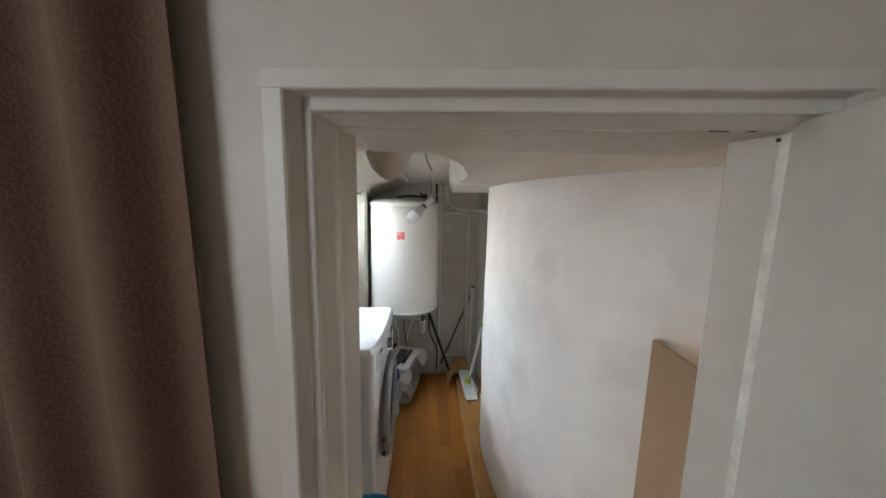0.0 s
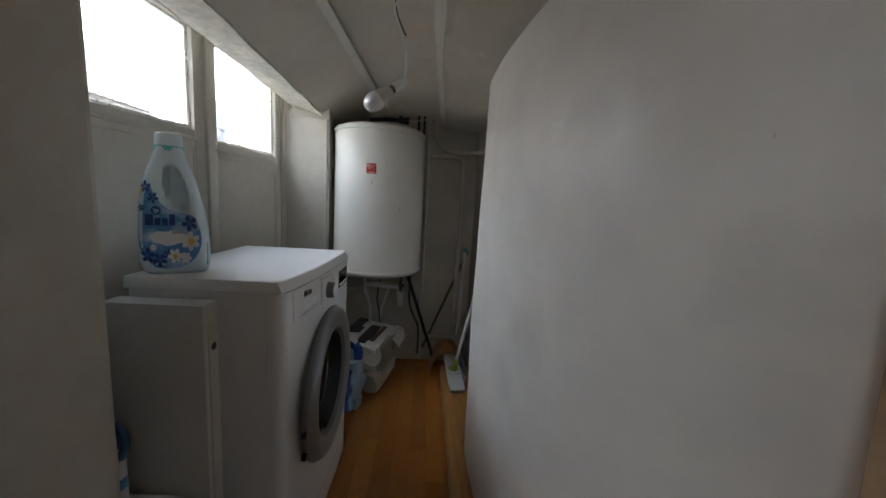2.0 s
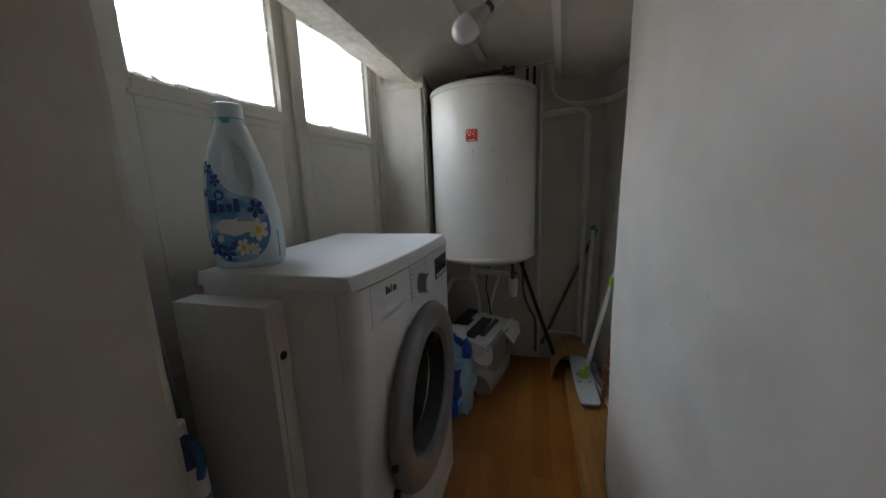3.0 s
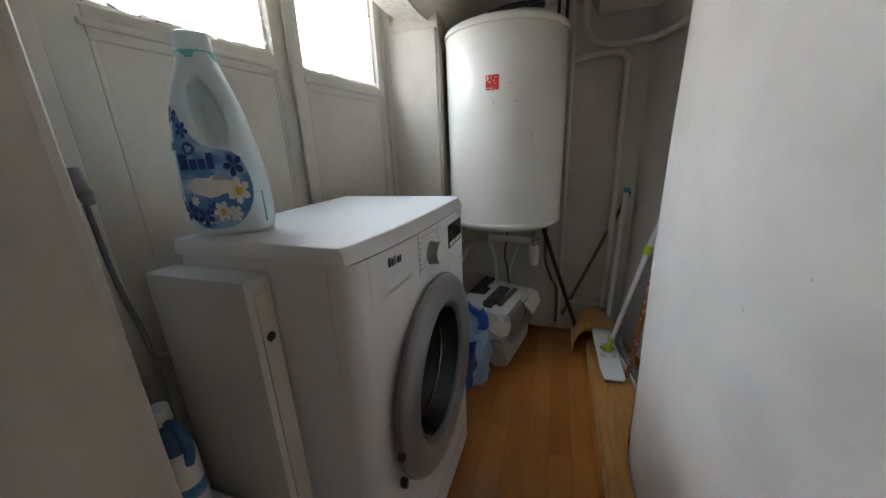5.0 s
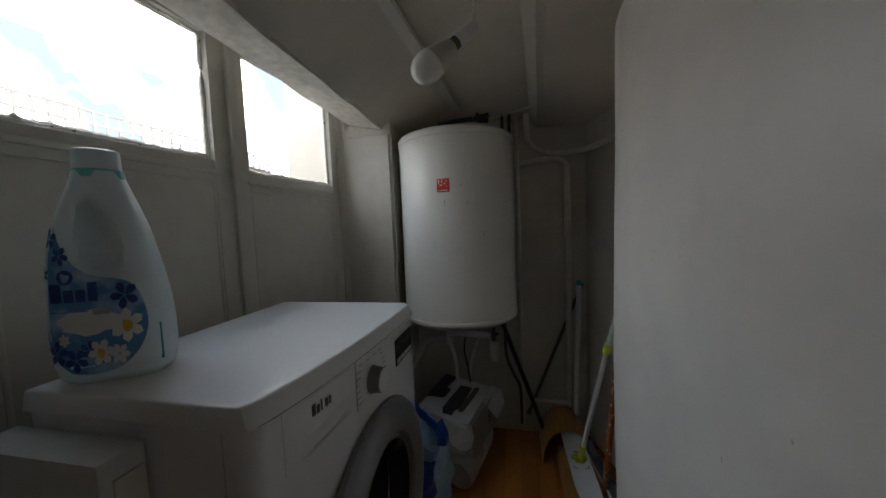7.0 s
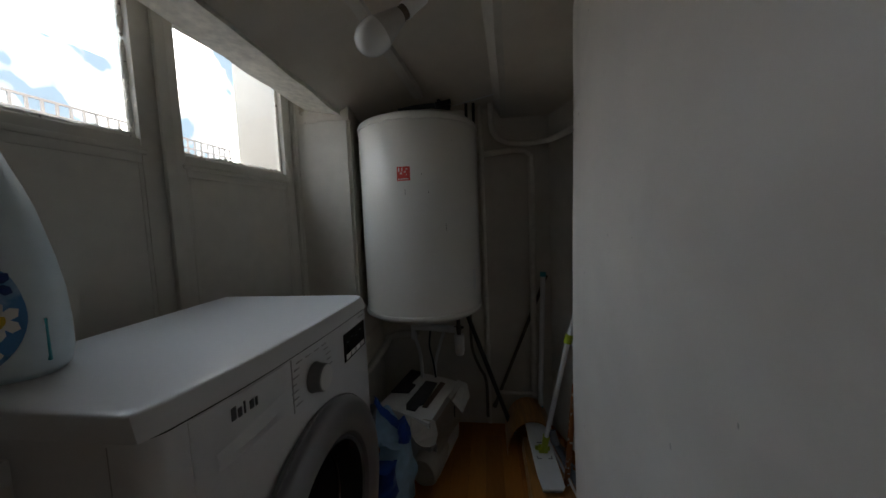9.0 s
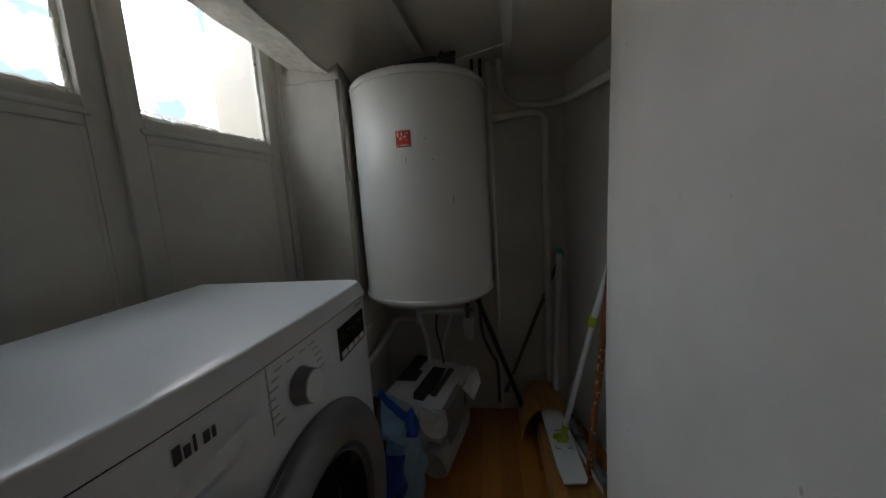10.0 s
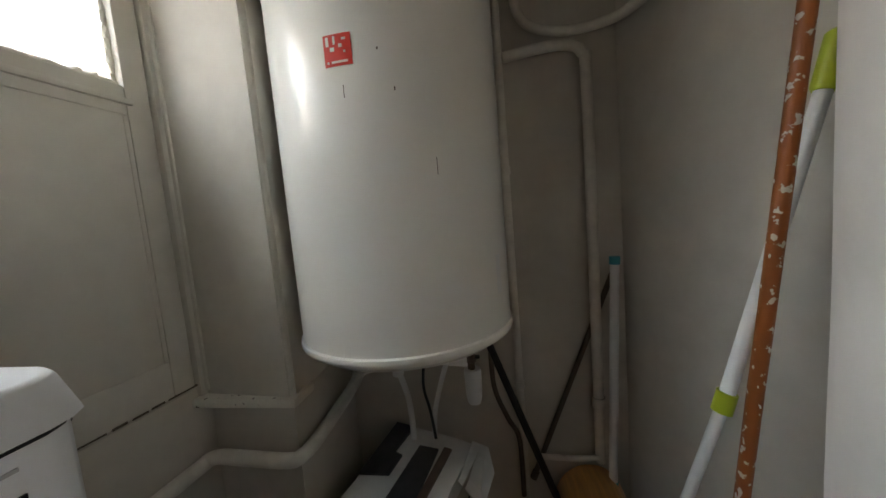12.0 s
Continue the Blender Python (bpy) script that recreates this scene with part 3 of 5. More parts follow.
    seam = slab([(x - 0.004 if x > -0.4 else x + 0.014, y + (0.012 if y < 1.33 else 0)) for x, y in top_edge(0.004)], 0.823, 0.8298)
    part("seam", seam, BLACK, m, "dark seam below the top")

    def plate(ya, yb, za, zb, lift, mat, name, label="", parent=None):
        """A thin plate that follows the bulged front."""
        bm = bmesh.new()
        steps = 8
        cols = []
        for i in range(steps + 1):
            y = ya + (yb - ya) * i / steps
            cols.append([bm.verts.new((front(y) + d, y, z)) for z in (za, zb) for d in (-0.004, lift)])
        for a, b in zip(cols, cols[1:]):
            bm.faces.new((a[1], b[1], b[3], a[3]))
            bm.faces.new((a[0], a[2], b[2], b[0]))
            bm.faces.new((a[2], a[3], b[3], b[2]))
            bm.faces.new((a[0], b[0], b[1], a[1]))
        bm.faces.new((cols[0][0], cols[0][1], cols[0][3], cols[0][2]))
        bm.faces.new((cols[-1][0], cols[-1][2], cols[-1][3], cols[-1][1]))
        return part(name, bm, mat, parent or m, label, False)

    plate(1.510, 1.5122, 0.738, 0.826, 0.0008, PRINT, "panel_joint")
    drawer = plate(1.345, 1.508, 0.741, 0.825, 0.0009, APPLIANCE, "detergent_drawer", "white detergent drawer front")
    grip = bmesh.new()
    cols = []
    for i in range(17):
        f = i / 16
        y = 1.372 + 0.118 * f
        cols.append([grip.verts.new((front(y) + 0.0032 + d, y, z)) for z, d in ((0.768 + 0.018 * f, -0.002), (0.757 + 0.012 * f, 0.006 * math.sin(math.pi * f) + 0.0005), (0.745 + 0.006 * f, -0.002))])
    for a, b in zip(cols, cols[1:]):
        grip.faces.new((a[0], b[0], b[1], a[1]))
        grip.faces.new((a[1], b[1], b[2], a[2]))
    part("drawer_grip", grip, APPLIANCE, drawer, "moulded pull under the drawer")
    mark = bmesh.new()
    for k, (w, h) in enumerate(((0.012, 0.018), (0.010, 0.013), (0.004, 0.018), (0.011, 0.013), (0.006, 0.013))):
        y = 1.394 + k * 0.0095
        mark = box(front(y) + 0.002, front(y) + 0.0032, y, y + w * 0.62, 0.796, 0.796 + h * 0.9, 0, mark)
    part("brand_mark", mark, DARK_PRINT, drawer, "dark grey maker's mark as plain bars", False)
    # knob
    kc = (front(1.572) + 0.001, 1.571, 0.770)
    knob = part("knob", lathe([(0.0, 0.022), (0.021, 0.022), (0.0235, 0.020), (0.0250, 0.004), (0.0265, 0.002), (0.0265, 0.0)], kc, "x", 40), SILVER, m, "silver programme knob")
    part("knob_cap", lathe([(0.0, 0.0232), (0.021, 0.0230), (0.0222, 0.0218), (0.0, 0.0218)], kc, "x", 40), WHITE_PLASTIC, knob, "white knob face")
    marks = bmesh.new()
    for k in range(6):
        for sgn in (-1, 1):
            z = 0.804 - k * 0.0115
            y = 1.571 + sgn * (0.046 + 0.010 * math.sin(k * 0.62))
            marks = box(front(y) - 0.001, front(y) + 0.0012, y - 0.008, y + 0.006 + 0.004 * (k % 2), z, z + 0.0016, 0, marks)
    for k in range(4):
        y = 1.533 + k * 0.026
        marks = box(front(y) - 0.001, front(y) + 0.0012, y - 0.009, y + 0.007, 0.814, 0.8155, 0, marks)
    part("programme_print", marks, PRINT, m, "small grey programme print as plain bars", False)
    display = plate(1.690, 1.806, 0.744, 0.804, 0.0015, DARK_GLASS, "display", "black glossy display")
    for k in range(4):
        y = 1.697 + k * 0.0268
        plate(y, y + 0.0215, 0.748, 0.758, 0.0026, WHITE_PLASTIC, "button", "", display)
    for k in range(4):
        y = 1.703 + k * 0.024
        plate(y, y + 0.008, 0.782 + 0.006 * (k % 2), 0.7835 + 0.006 * (k % 2), 0.0019, PRINT, "display_mark", "", display)
    plate(1.775, 1.805, 0.817, 0.819, 0.001, PRINT, "model_print")
    # porthole
    ring = part("door_ring", lathe([(0.234, 0.0), (0.2365, 0.012), (0.232, 0.024), (0.222, 0.031), (0.205, 0.035), (0.186, 0.033), (0.168, 0.024), (0.161, 0.006), (0.160, -0.03)], c, "x", 72), SILVER, m, "brushed silver porthole ring")
    part("outer_trim", lathe([(0.2360, 0.002), (0.2390, 0.004), (0.2390, 0.011), (0.2360, 0.012)], c, "x", 72), GREY, ring)
    part("door_glass", lathe([(0.160, 0.012), (0.152, 0.014), (0.142, 0.004), (0.122, -0.050), (0.095, -0.085), (0.05, -0.100), (0.0, -0.104)], c, "x", 60), PORTHOLE, ring, "dark domed porthole glass")
    part("glass_rim", lathe([(0.1285, -0.030), (0.1265, -0.028), (0.1250, -0.032), (0.1255, -0.036)], c, "x", 60), CHROME, ring, "thin bright rim in the glass")
    part("gasket", lathe([(0.160, 0.014), (0.157, 0.019), (0.152, 0.015)], c, "x", 60), RUBBER, ring)
    for z in (0.425, 0.36):
        part("hinge_lug", box(c[0] + 0.004, c[0] + 0.018, c[1] - 0.2415, c[1] - 0.230, z, z + 0.018, 0.002), BLACK, ring)
    # kick panel joint, side crease, feet
    plate(1.34, 1.815, 0.098, 0.100, 0.0006, PRINT, "kick_joint")
    part("side_crease", box(-0.216, -0.2152, y0 - 0.0006, y0 + 0.001, 0.62, 0.825), PRINT, m)
    for x in (-0.48, -0.20):
        for y in (1.36, 1.79):
            part("foot", lathe([(0.0, 0.0), (0.022, 0.0), (0.022, 0.008), (0.012, 0.010), (0.012, 0.02), (0.0, 0.02)], (x, y, 0), "z", 16), BLACK, m)
    return m


washing_machine()


# ---- narrow white carcass panel against the machine's side ----
def carcass():
    b = thing("cabinet_side", "white laminate cabinet side standing against the washing machine", "panel", (-0.45, 1.28, 0))
    bm = box(-0.540, -0.325, 1.247, 1.2965, 0.0, 0.811, 0.002)
    part("board", bm, PANEL_WHITE, b)
    part("edge_strip", box(-0.326, -0.321, 1.260, 1.292, 0.002, 0.785, 0.001), PAINT, b, "routed pale edge strip")
    part("hole", lathe([(0.0, 0.0008), (0.0085, 0.0008), (0.0085, -0.002), (0.0, -0.002)], (-0.3205, 1.274, 0.708), "x", 20), BLACK, b, "dark drilled hole")
    return b


carcass()


# ---- water heater ----
def water_heater():
    c = (-0.116, 2.479, 0)
    r = 0.247
    h = thing("water_heater", "white enamelled upright electric water heater with a red sticker", "water heater", (c[0], c[1], 0.655))
    part("tank", lathe([(r - 0.004, 0.680), (r, 0.684), (r, 1.00), (r, 1.402), (r - 0.003, 1.406)], c, "z", 96), ENAMEL, h)
    part("top_cap", lathe([(r - 0.003, 1.402), (r + 0.004, 1.405), (r + 0.004, 1.418), (r - 0.004, 1.430), (r - 0.03, 1.440), (r - 0.09, 1.449), (0.0, 1.455)], c, "z", 96), ENAMEL, h, "slightly domed white cap")
    part("bottom_cap", lathe([(0.0, 0.632), (0.12, 0.634), (r - 0.06, 0.640), (r - 0.022, 0.650), (r - 0.006, 0.661), (r + 0.003, 0.667), (r + 0.006, 0.675), (r + 0.0045, 0.682), (r + 0.0, 0.6845), (r - 0.003, 0.686)], c, "z", 96), ENAMEL, h, "rounded white lower rim")
    part("cover", lathe([(0.0, 0.612), (0.075, 0.612), (0.085, 0.620), (0.085, 0.64)], (c[0], c[1], 0), "z", 32), WHITE_PLASTIC, h, "round white terminal cover")

    def wrap(a0, a1, z0, z1, lift, mat, name, parent, label=""):
        bm = bmesh.new()
        cols = []
        if name.startswith("sticker"):
            a0, a1 = (-92.6 + (a + 90.8) * 0.89 for a in (a0, a1))
            z0, z1 = (1.211 + (z - 1.216) * 0.89 for z in (z0, z1))
        for i in range(9):
            a = radians(a0 + (a1 - a0) * i / 8)
            cols.append([bm.verts.new((c[0] + (r + d) * math.cos(a), c[1] + (r + d) * math.sin(a), z)) for z in (z0, z1) for d in (0.0002, lift)])
        for a, b in zip(cols, cols[1:]):
            bm.faces.new((a[1], b[1], b[3], a[3]))
            bm.faces.new((a[2], a[3], b[3], b[2]))
            bm.faces.new((a[0], b[0], b[1], a[1]))
        return part(name, bm, mat, parent, label, False)

    sticker = wrap(-97.2, -84.5, 1.188, 1.244, 0.0008, RED, "sticker", h, "square red sticker with white shapes")
    for a0, a1, z0, z1 in ((-96, -94.6, 1.224, 1.240), (-94.2, -92.2, 1.214, 1.221), (-92.6, -91.6, 1.226, 1.240), (-90.2, -88.6, 1.220, 1.226), (-88.2, -87.2, 1.210, 1.214), (-88.6, -86.8, 1.232, 1.236)):
        wrap(a0, a1, z0, z1, 0.0013, STICKER_WHITE, "sticker_shape", sticker)
    wrap(-96, -95, 1.193, 1.197, 0.0013, STICKER_WHITE, "sticker_line", sticker)
    wrap(-94, -86.5, 1.193, 1.197, 0.0013, STICKER_WHITE, "sticker_line", sticker)
    wrap(-27, -22, 0.76, 0.84, 0.0008, PANEL_WHITE, "rating_plate", h, "pale rating plate")
    for a0, z0, w, hh in ((-72.5, 1.140, 0.5, 0.006), (-77.8, 1.205, 0.6, 0.004), (-58, 1.00, 0.3, 0.03), (-50, 1.33, 0.5, 0.004), (-92.0, 1.135, 0.35, 0.02)):
        wrap(a0, a0 + w, z0, z0 + hh, 0.0006, BROWN_METAL, "scratch", h)
    # black strap and cable on the cap
    strap = tube([(-0.16, 2.34, 1.464), (-0.09, 2.33, 1.470), (-0.03, 2.325, 1.470), (0.04, 2.34, 1.462)], 0.010, 8)
    part("strap", strap, BLACK, h, "black webbing strap on the cap")
    part("buckle", turned(box(-0.03, 0.03, -0.012, 0.012, 0, 0.016, 0.003), pose(0.015, 2.325, 1.466, 0, -14, 20)), BLACK, h)
    part("buckle_tongue", turned(box(-0.02, 0.02, -0.006, 0.006, 0, 0.010, 0.002), pose(0.005, 2.34, 1.478, 0, 35, 10)), BLACK, h)
    return h


water_heater()


# ---- detergent bottle ----
def detergent_bottle():
    base = Vector((-0.463, 1.373, 0.8570))
    b = thing("detergent_bottle", "pale blue detergent bottle with a flowered blue label on the machine", "bottle", base)
    W, D, H = 0.0700, 0.044, 0.330
    #  height share, left, right, depth share
    prof = [(0.0, -0.80, 0.84, 0.80), (0.02, -0.90, 0.93, 0.92), (0.08, -0.97, 0.99, 1.0), (0.2, -1.0, 1.0, 1.0), (0.33, -0.985, 0.96, 1.0), (0.45, -0.95, 0.87, 1.0), (0.55, -0.90, 0.77, 0.98), (0.66, -0.80, 0.66, 0.92), (0.75, -0.68, 0.53, 0.82), (0.83, -0.53, 0.40, 0.70), (0.88, -0.45, 0.33, 0.62), (0.905, -0.43, 0.31, 0.60)]
    bm = bmesh.new()
    rings, sides = [], 84
    fine = []
    for (h0, l0, r0, d0), (h1, l1, r1, d1) in zip(prof, prof[1:]):
        for k in range(6):
            f = k / 6
            fine.append((h0 + (h1 - h0) * f, l0 + (l1 - l0) * f, r0 + (r1 - r0) * f, d0 + (d1 - d0) * f))
    fine.append(prof[-1])

    def shape(h, l, r, d, a):
        mid, half = (l + r) / 2 * W, (r - l) / 2 * W
        ca, sa = math.cos(a), math.sin(a)
        p = 0.72
        x = mid + half * math.copysign(abs(ca) ** p, ca)
        y = D * d * math.copysign(abs(sa) ** p, sa)
        # pinched grip in the upper right
        g = math.exp(-(((x / W - 0.10 + 0.9 * (h - 0.62)) / 0.27) ** 2 + ((h - 0.62) / 0.150) ** 2) ** 4)
        y *= 1 - 0.68 * g
        return Vector((x, y, h * H))

    for row in fine:
        rings.append([bm.verts.new(base + shape(*row, 2 * math.pi * k / sides)) for k in range(sides)])
    for a, c in zip(rings, rings[1:]):
        for k in range(sides):
            bm.faces.new((a[k], a[(k + 1) % sides], c[(k + 1) % sides], c[k]))
    bm.faces.new(rings[0][::-1])
    bm.faces.new(rings[-1])
    TURN = pose(0, 0, 0, 0, 0, 31)

    def spin(mesh):
        bmesh.ops.rotate(mesh, cent=base, matrix=TURN.to_3x3(), verts=mesh.verts)
        return mesh

    part("body", spin(bm), DETERGENT, b)
    cap = lathe([(0.0272, 0.905 * H), (0.0262, 0.985 * H), (0.0252, 0.997 * H), (0.0235, H), (0.0, H)], base + Vector((-0.005, 0, 0)), "z", 36, squash=(1, 0.95))
    part("cap", spin(cap), DETERGENT, b, "pale cap")
    part("collar", spin(lathe([(0.0272, 0.872 * H), (0.0292, 0.878 * H), (0.0290, 0.912 * H), (0.0265, 0.916 * H)], base + Vector((-0.005, 0, 0)), "z", 36, squash=(1, 0.95))), PALE_TURQUOISE, b, "pale turquoise collar")
    part("level_strip", spin(box(base.x + 0.0600, base.x + 0.0640, base.y - 0.0275, base.y - 0.0235, base.z + 0.02, base.z + 0.075, 0.001)), TURQUOISE, b)

    def on_front(points, lift, mat, name, parent, label=""):
        """A thin decal over the bottle's front, from an outline in shares of width and height."""
        bm = bmesh.new()
        points = [(-0.955 + (u + 0.955) * 1.13, h * 1.04 - 0.004) for u, h in points]
        mid = Vector((sum(p[0] for p in points) / len(points), sum(p[1] for p in points) / len(points)))

        def lay(u, h):
            for (h0, l0, r0, d0), (h1, l1, r1, d1) in zip(prof, prof[1:]):
                if h0 <= h <= h1:
                    f = (h - h0) / (h1 - h0)
                    l, r, d = l0 + (l1 - l0) * f, r0 + (r1 - r0) * f, d0 + (d1 - d0) * f
            m0, half = (l + r) / 2, (r - l) / 2
            ca = min(max((u - m0) / half, -0.985), 0.985)
            ca = math.copysign(abs(ca) ** (1 / 0.72), ca)
            q = shape(h, l, r, d, -math.acos(ca))
            return base + q + Vector((0.25 * lift * ca, -lift, 0))

        rows = []
        for k in range(6):
            s = k / 5
            rows.append([bm.verts.new(lay(mid.x + (u - mid.x) * s, mid.y + (h - mid.y) * s)) for u, h in points] if k else [bm.verts.new(lay(*mid))])
        n = len(points)
        for a, c in zip(rows, rows[1:]):
            for i in range(n):
                if len(a) == 1:
                    bm.faces.new((a[0], c[i], c[(i + 1) % n]))
                else:
                    bm.faces.new((a[i], c[i], c[(i + 1) % n], a[(i + 1) % n]))
        return part(name, spin(bm), mat, parent, label)

    outline = curve_through([(-0.55, 0.055), (-0.2, 0.045), (0.15, 0.065), (0.42, 0.13), (0.55, 0.22), (0.52, 0.32), (0.40, 0.40), (0.20, 0.43), (0.0, 0.44), (-0.28, 0.47), (-0.52, 0.55), (-0.72, 0.68), (-0.86, 0.60), (-0.93, 0.45), (-0.955, 0.30), (-0.88, 0.15), (-0.55, 0.055)], 3)[:-1]
    label = on_front(outline, 0.0008, LABEL_SKY, "label", b, "sky-blue label with white and navy flowers")

    def blot(u, h, ru, rh, n=9, wob=0.25):
        return [(u + ru * math.cos(6.283 * k / n) * (1 + wob * math.sin(k * 2.4)), h + rh * math.sin(6.283 * k / n) * (1 + wob * math.cos(k * 1.9))) for k in range(n)]

    def petals(u, h, size, count, tilt, mat, name, lift):
        """A flower of pointed petals round a heart."""
        for k in range(count):
            a = tilt + 6.283 * k / count
            way, across = (math.cos(a), 0.30 * math.sin(a)), (-math.sin(a), 0.30 * math.cos(a))
            outline = [(u + size * (f * way[0] + w * across[0]), h + size * (f * way[1] + w * across[1])) for f, w in ((0.04, 0.0), (0.40, 0.26), (0.74, 0.29), (1.0, 0.04), (0.78, -0.27), (0.42, -0.24))]
            on_front(outline, lift + 0.0001 * k, mat, name, label)

    for u, h, size, tilt in ((-0.72, 0.60, 0.16, 0.3), (-0.55, 0.53, 0.15, 1.0), (0.28, 0.36, 0.22, 0.7), (-0.74, 0.14, 0.20, 0.2), (-0.46, 0.11, 0.20, 0.9), (-0.26, 0.15, 0.15, 0.1), (-0.84, 0.46, 0.10, 0.5)):
        petals(u, h, 0.9 * size, 5, tilt, LABEL_NAVY, "navy_petal", 0.0013)
    for u, h, size, tilt in ((0.28, 0.235, 0.24, 0.5), (-0.10, 0.135, 0.19, 0.1), (0.15, 0.120, 0.15, 0.9), (-0.84, 0.57, 0.07, 0.2), (-0.60, 0.195, 0.09, 0.6)):
        petals(u, h, size, 6, tilt, LABEL_WHITE, "white_petal", 0.0018)
    on_front(blot(-0.22, 0.262, 0.46, 0.052, 18, 0.12), 0.0011, LABEL_WHITE, "pale_cloud", label)
    for u, h, ru, rh in ((0.29, 0.235, 0.075, 0.024), (-0.10, 0.133, 0.055, 0.020), (-0.84, 0.57, 0.030, 0.018)):
        on_front(blot(u, h, ru, rh), 0.0026, LABEL_YELLOW, "flower_heart", label)
    on_front(blot(-0.50, 0.445, 0.12, 0.030, 16, 0), 0.0016, LABEL_NAVY, "round_emblem", label)
    on_front(blot(-0.50, 0.445, 0.07, 0.016, 9, 0.4), 0.002, LABEL_SKY, "emblem_centre", label)
    for k, (u, w, h) in enumerate(((-0.76, 0.19, 0.075), (-0.54, 0.14, 0.050), (-0.37, 0.13, 0.050), (-0.20, 0.13, 0.078))):
        on_front([(u, 0.345), (u + w, 0.345), (u + w, 0.345 + h), (u, 0.345 + h)], 0.0019, LABEL_NAVY, "brand_bar", label)
    on_front([(-0.75, 0.305), (-0.22, 0.305), (-0.22, 0.309), (-0.75, 0.309)], 0.0019, LABEL_NAVY, "label_line", label)
    on_front([(-0.16, 0.29), (0.08, 0.29), (0.08, 0.312), (-0.16, 0.312)], 0.0019, PRINT, "label_line", label)
    return b


detergent_bottle()


# ---- hanging bulb ----
def bulb():
    foot, tip = Vector((0.055, 1.682, 1.448)), Vector((-0.070, 1.632, 1.332))
    way = (tip - foot).normalized()
    b = thing("light_bulb", "unlit white bulb in a pale socket hanging from a bare wire", "light bulb", foot)
    turn = way.to_track_quat("Z", "Y").to_matrix().to_4x4()
    at = Matrix.Translation(foot) @ turn
    part("socket", turned(lathe([(0.0, -0.010), (0.010, -0.010), (0.0135, -0.003), (0.0140, 0.034), (0.0155, 0.036), (0.0155, 0.042), (0.0, 0.042)], (0, 0, 0), "z", 28), at), WHITE_PLASTIC, b, "white lamp socket")
    part("screw", turned(lathe([(0.0125, 0.040), (0.0135, 0.044), (0.0125, 0.048), (0.0135, 0.052), (0.013, 0.056)], (0, 0, 0), "z", 24), at), BROWN_METAL, b, "dull metal screw cap")
    part("neck", turned(lathe([(0.013, 0.054), (0.0155, 0.056), (0.0185, 0.070), (0.026, 0.096), (0.0295, 0.106)], (0, 0, 0), "z", 32), at), BULB_NECK, b, "greyish bulb body")
    part("globe", turned(lathe([(0.0297, 0.106), (0.0310, 0.114), (0.0305, 0.126), (0.0265, 0.139), (0.019, 0.149), (0.010, 0.1545), (0.0, 0.156)], (0, 0, 0), "z", 32), at), OPAL, b, "opal glass globe")
    part("wire", tube([(0.028, 1.660, 1.705), (0.030, 1.662, 1.68), (0.022, 1.668, 1.655), (0.040, 1.672, 1.60), (0.058, 1.676, 1.55), (0.062, 1.684, 1.495), foot], 0.0032, 6, smooth_steps=6), WHITE_PLASTIC, b, "twisted bare flex")
    part("wire", tube([(0.028, 1.662, 1.70), (0.024, 1.667, 1.67), (0.034, 1.670, 1.63), (0.058, 1.677, 1.585)], 0.0028, 6, smooth_steps=6), BROWN_METAL, b, "dark strand of flex")
    return b


bulb()

# ---- plumbing behind the heater ----
def pipe(name, label, points, r, mat=COPPER_GREY, steps=5, category="pipe", collars=()):
    t = thing(name, label, category, points[0])
    part("tube", tube(points, r, 14, smooth_steps=steps), mat, t)
    for a, b in collars:
        part("collar", tube([a, b], r * 1.28, 14), mat, t)
    return t


pipe("water_pipe", "white painted vertical water pipe on the back wall", [(0.152, 2.665, 0.02), (0.152, 2.665, 0.5), (0.150, 2.665, 1.0), (0.148, 2.665, 1.72)], 0.011, collars=[((0.152, 2.665, 0.40), (0.152, 2.665, 0.42)), ((0.150, 2.665, 1.03), (0.150, 2.665, 1.05))])
pipe("water_pipe", "white painted water pipe bent over to the riser", [(0.372, 2.660, 0.17), (0.374, 2.660, 0.60), (0.375, 2.660, 1.25), (0.366, 2.660, 1.325), (0.33, 2.660, 1.350), (0.25, 2.660, 1.350), (0.160, 2.660, 1.340)], 0.0145, collars=[((0.373, 2.66, 0.34), (0.373, 2.66, 0.37))])
pipe("water_pipe", "thin white pipe along the foot of the wall", [(0.370, 2.655, 0.185), (0.30, 2.655, 0.180), (0.20, 2.655, 0.185)], 0.008)
pipe("conduit", "white pipe bending from the ceiling along the side wall", [(0.196, 2.640, 1.72), (0.196, 2.640, 1.52), (0.204, 2.640, 1.44), (0.245, 2.640, 1.395), (0.33, 2.640, 1.375), (0.425, 2.615, 1.375), (0.462, 2.55, 1.372), (0.500, 2.40, 1.368), (0.545, 2.20, 1.362)], 0.0125)
for x in (0.085, 0.118):
    pipe("heater_pipe", "dark copper pipe rising behind the heater", [(x, 2.63, 1.40), (x, 2.63, 1.55), (x + 0.004, 2.63, 1.70)], 0.007, DARK_METAL, 3)
pipe("waste_pipe", "white painted waste pipe stepping round the pier", [(-0.668, 1.70, 0.36), (-0.632, 2.10, 0.385), (-0.600, 2.30, 0.40), (-0.575, 2.332, 0.41), (-0.50, 2.330, 0.412), (-0.385, 2.325, 0.412), (-0.357, 2.345, 0.415), (-0.350, 2.42, 0.42), (-0.345, 2.60, 0.44), (-0.335, 2.645, 0.465), (-0.28, 2.655, 0.478), (-0.19, 2.655, 0.482)], 0.0165, collars=[((-0.626, 2.14, 0.387), (-0.620, 2.18, 0.39))])
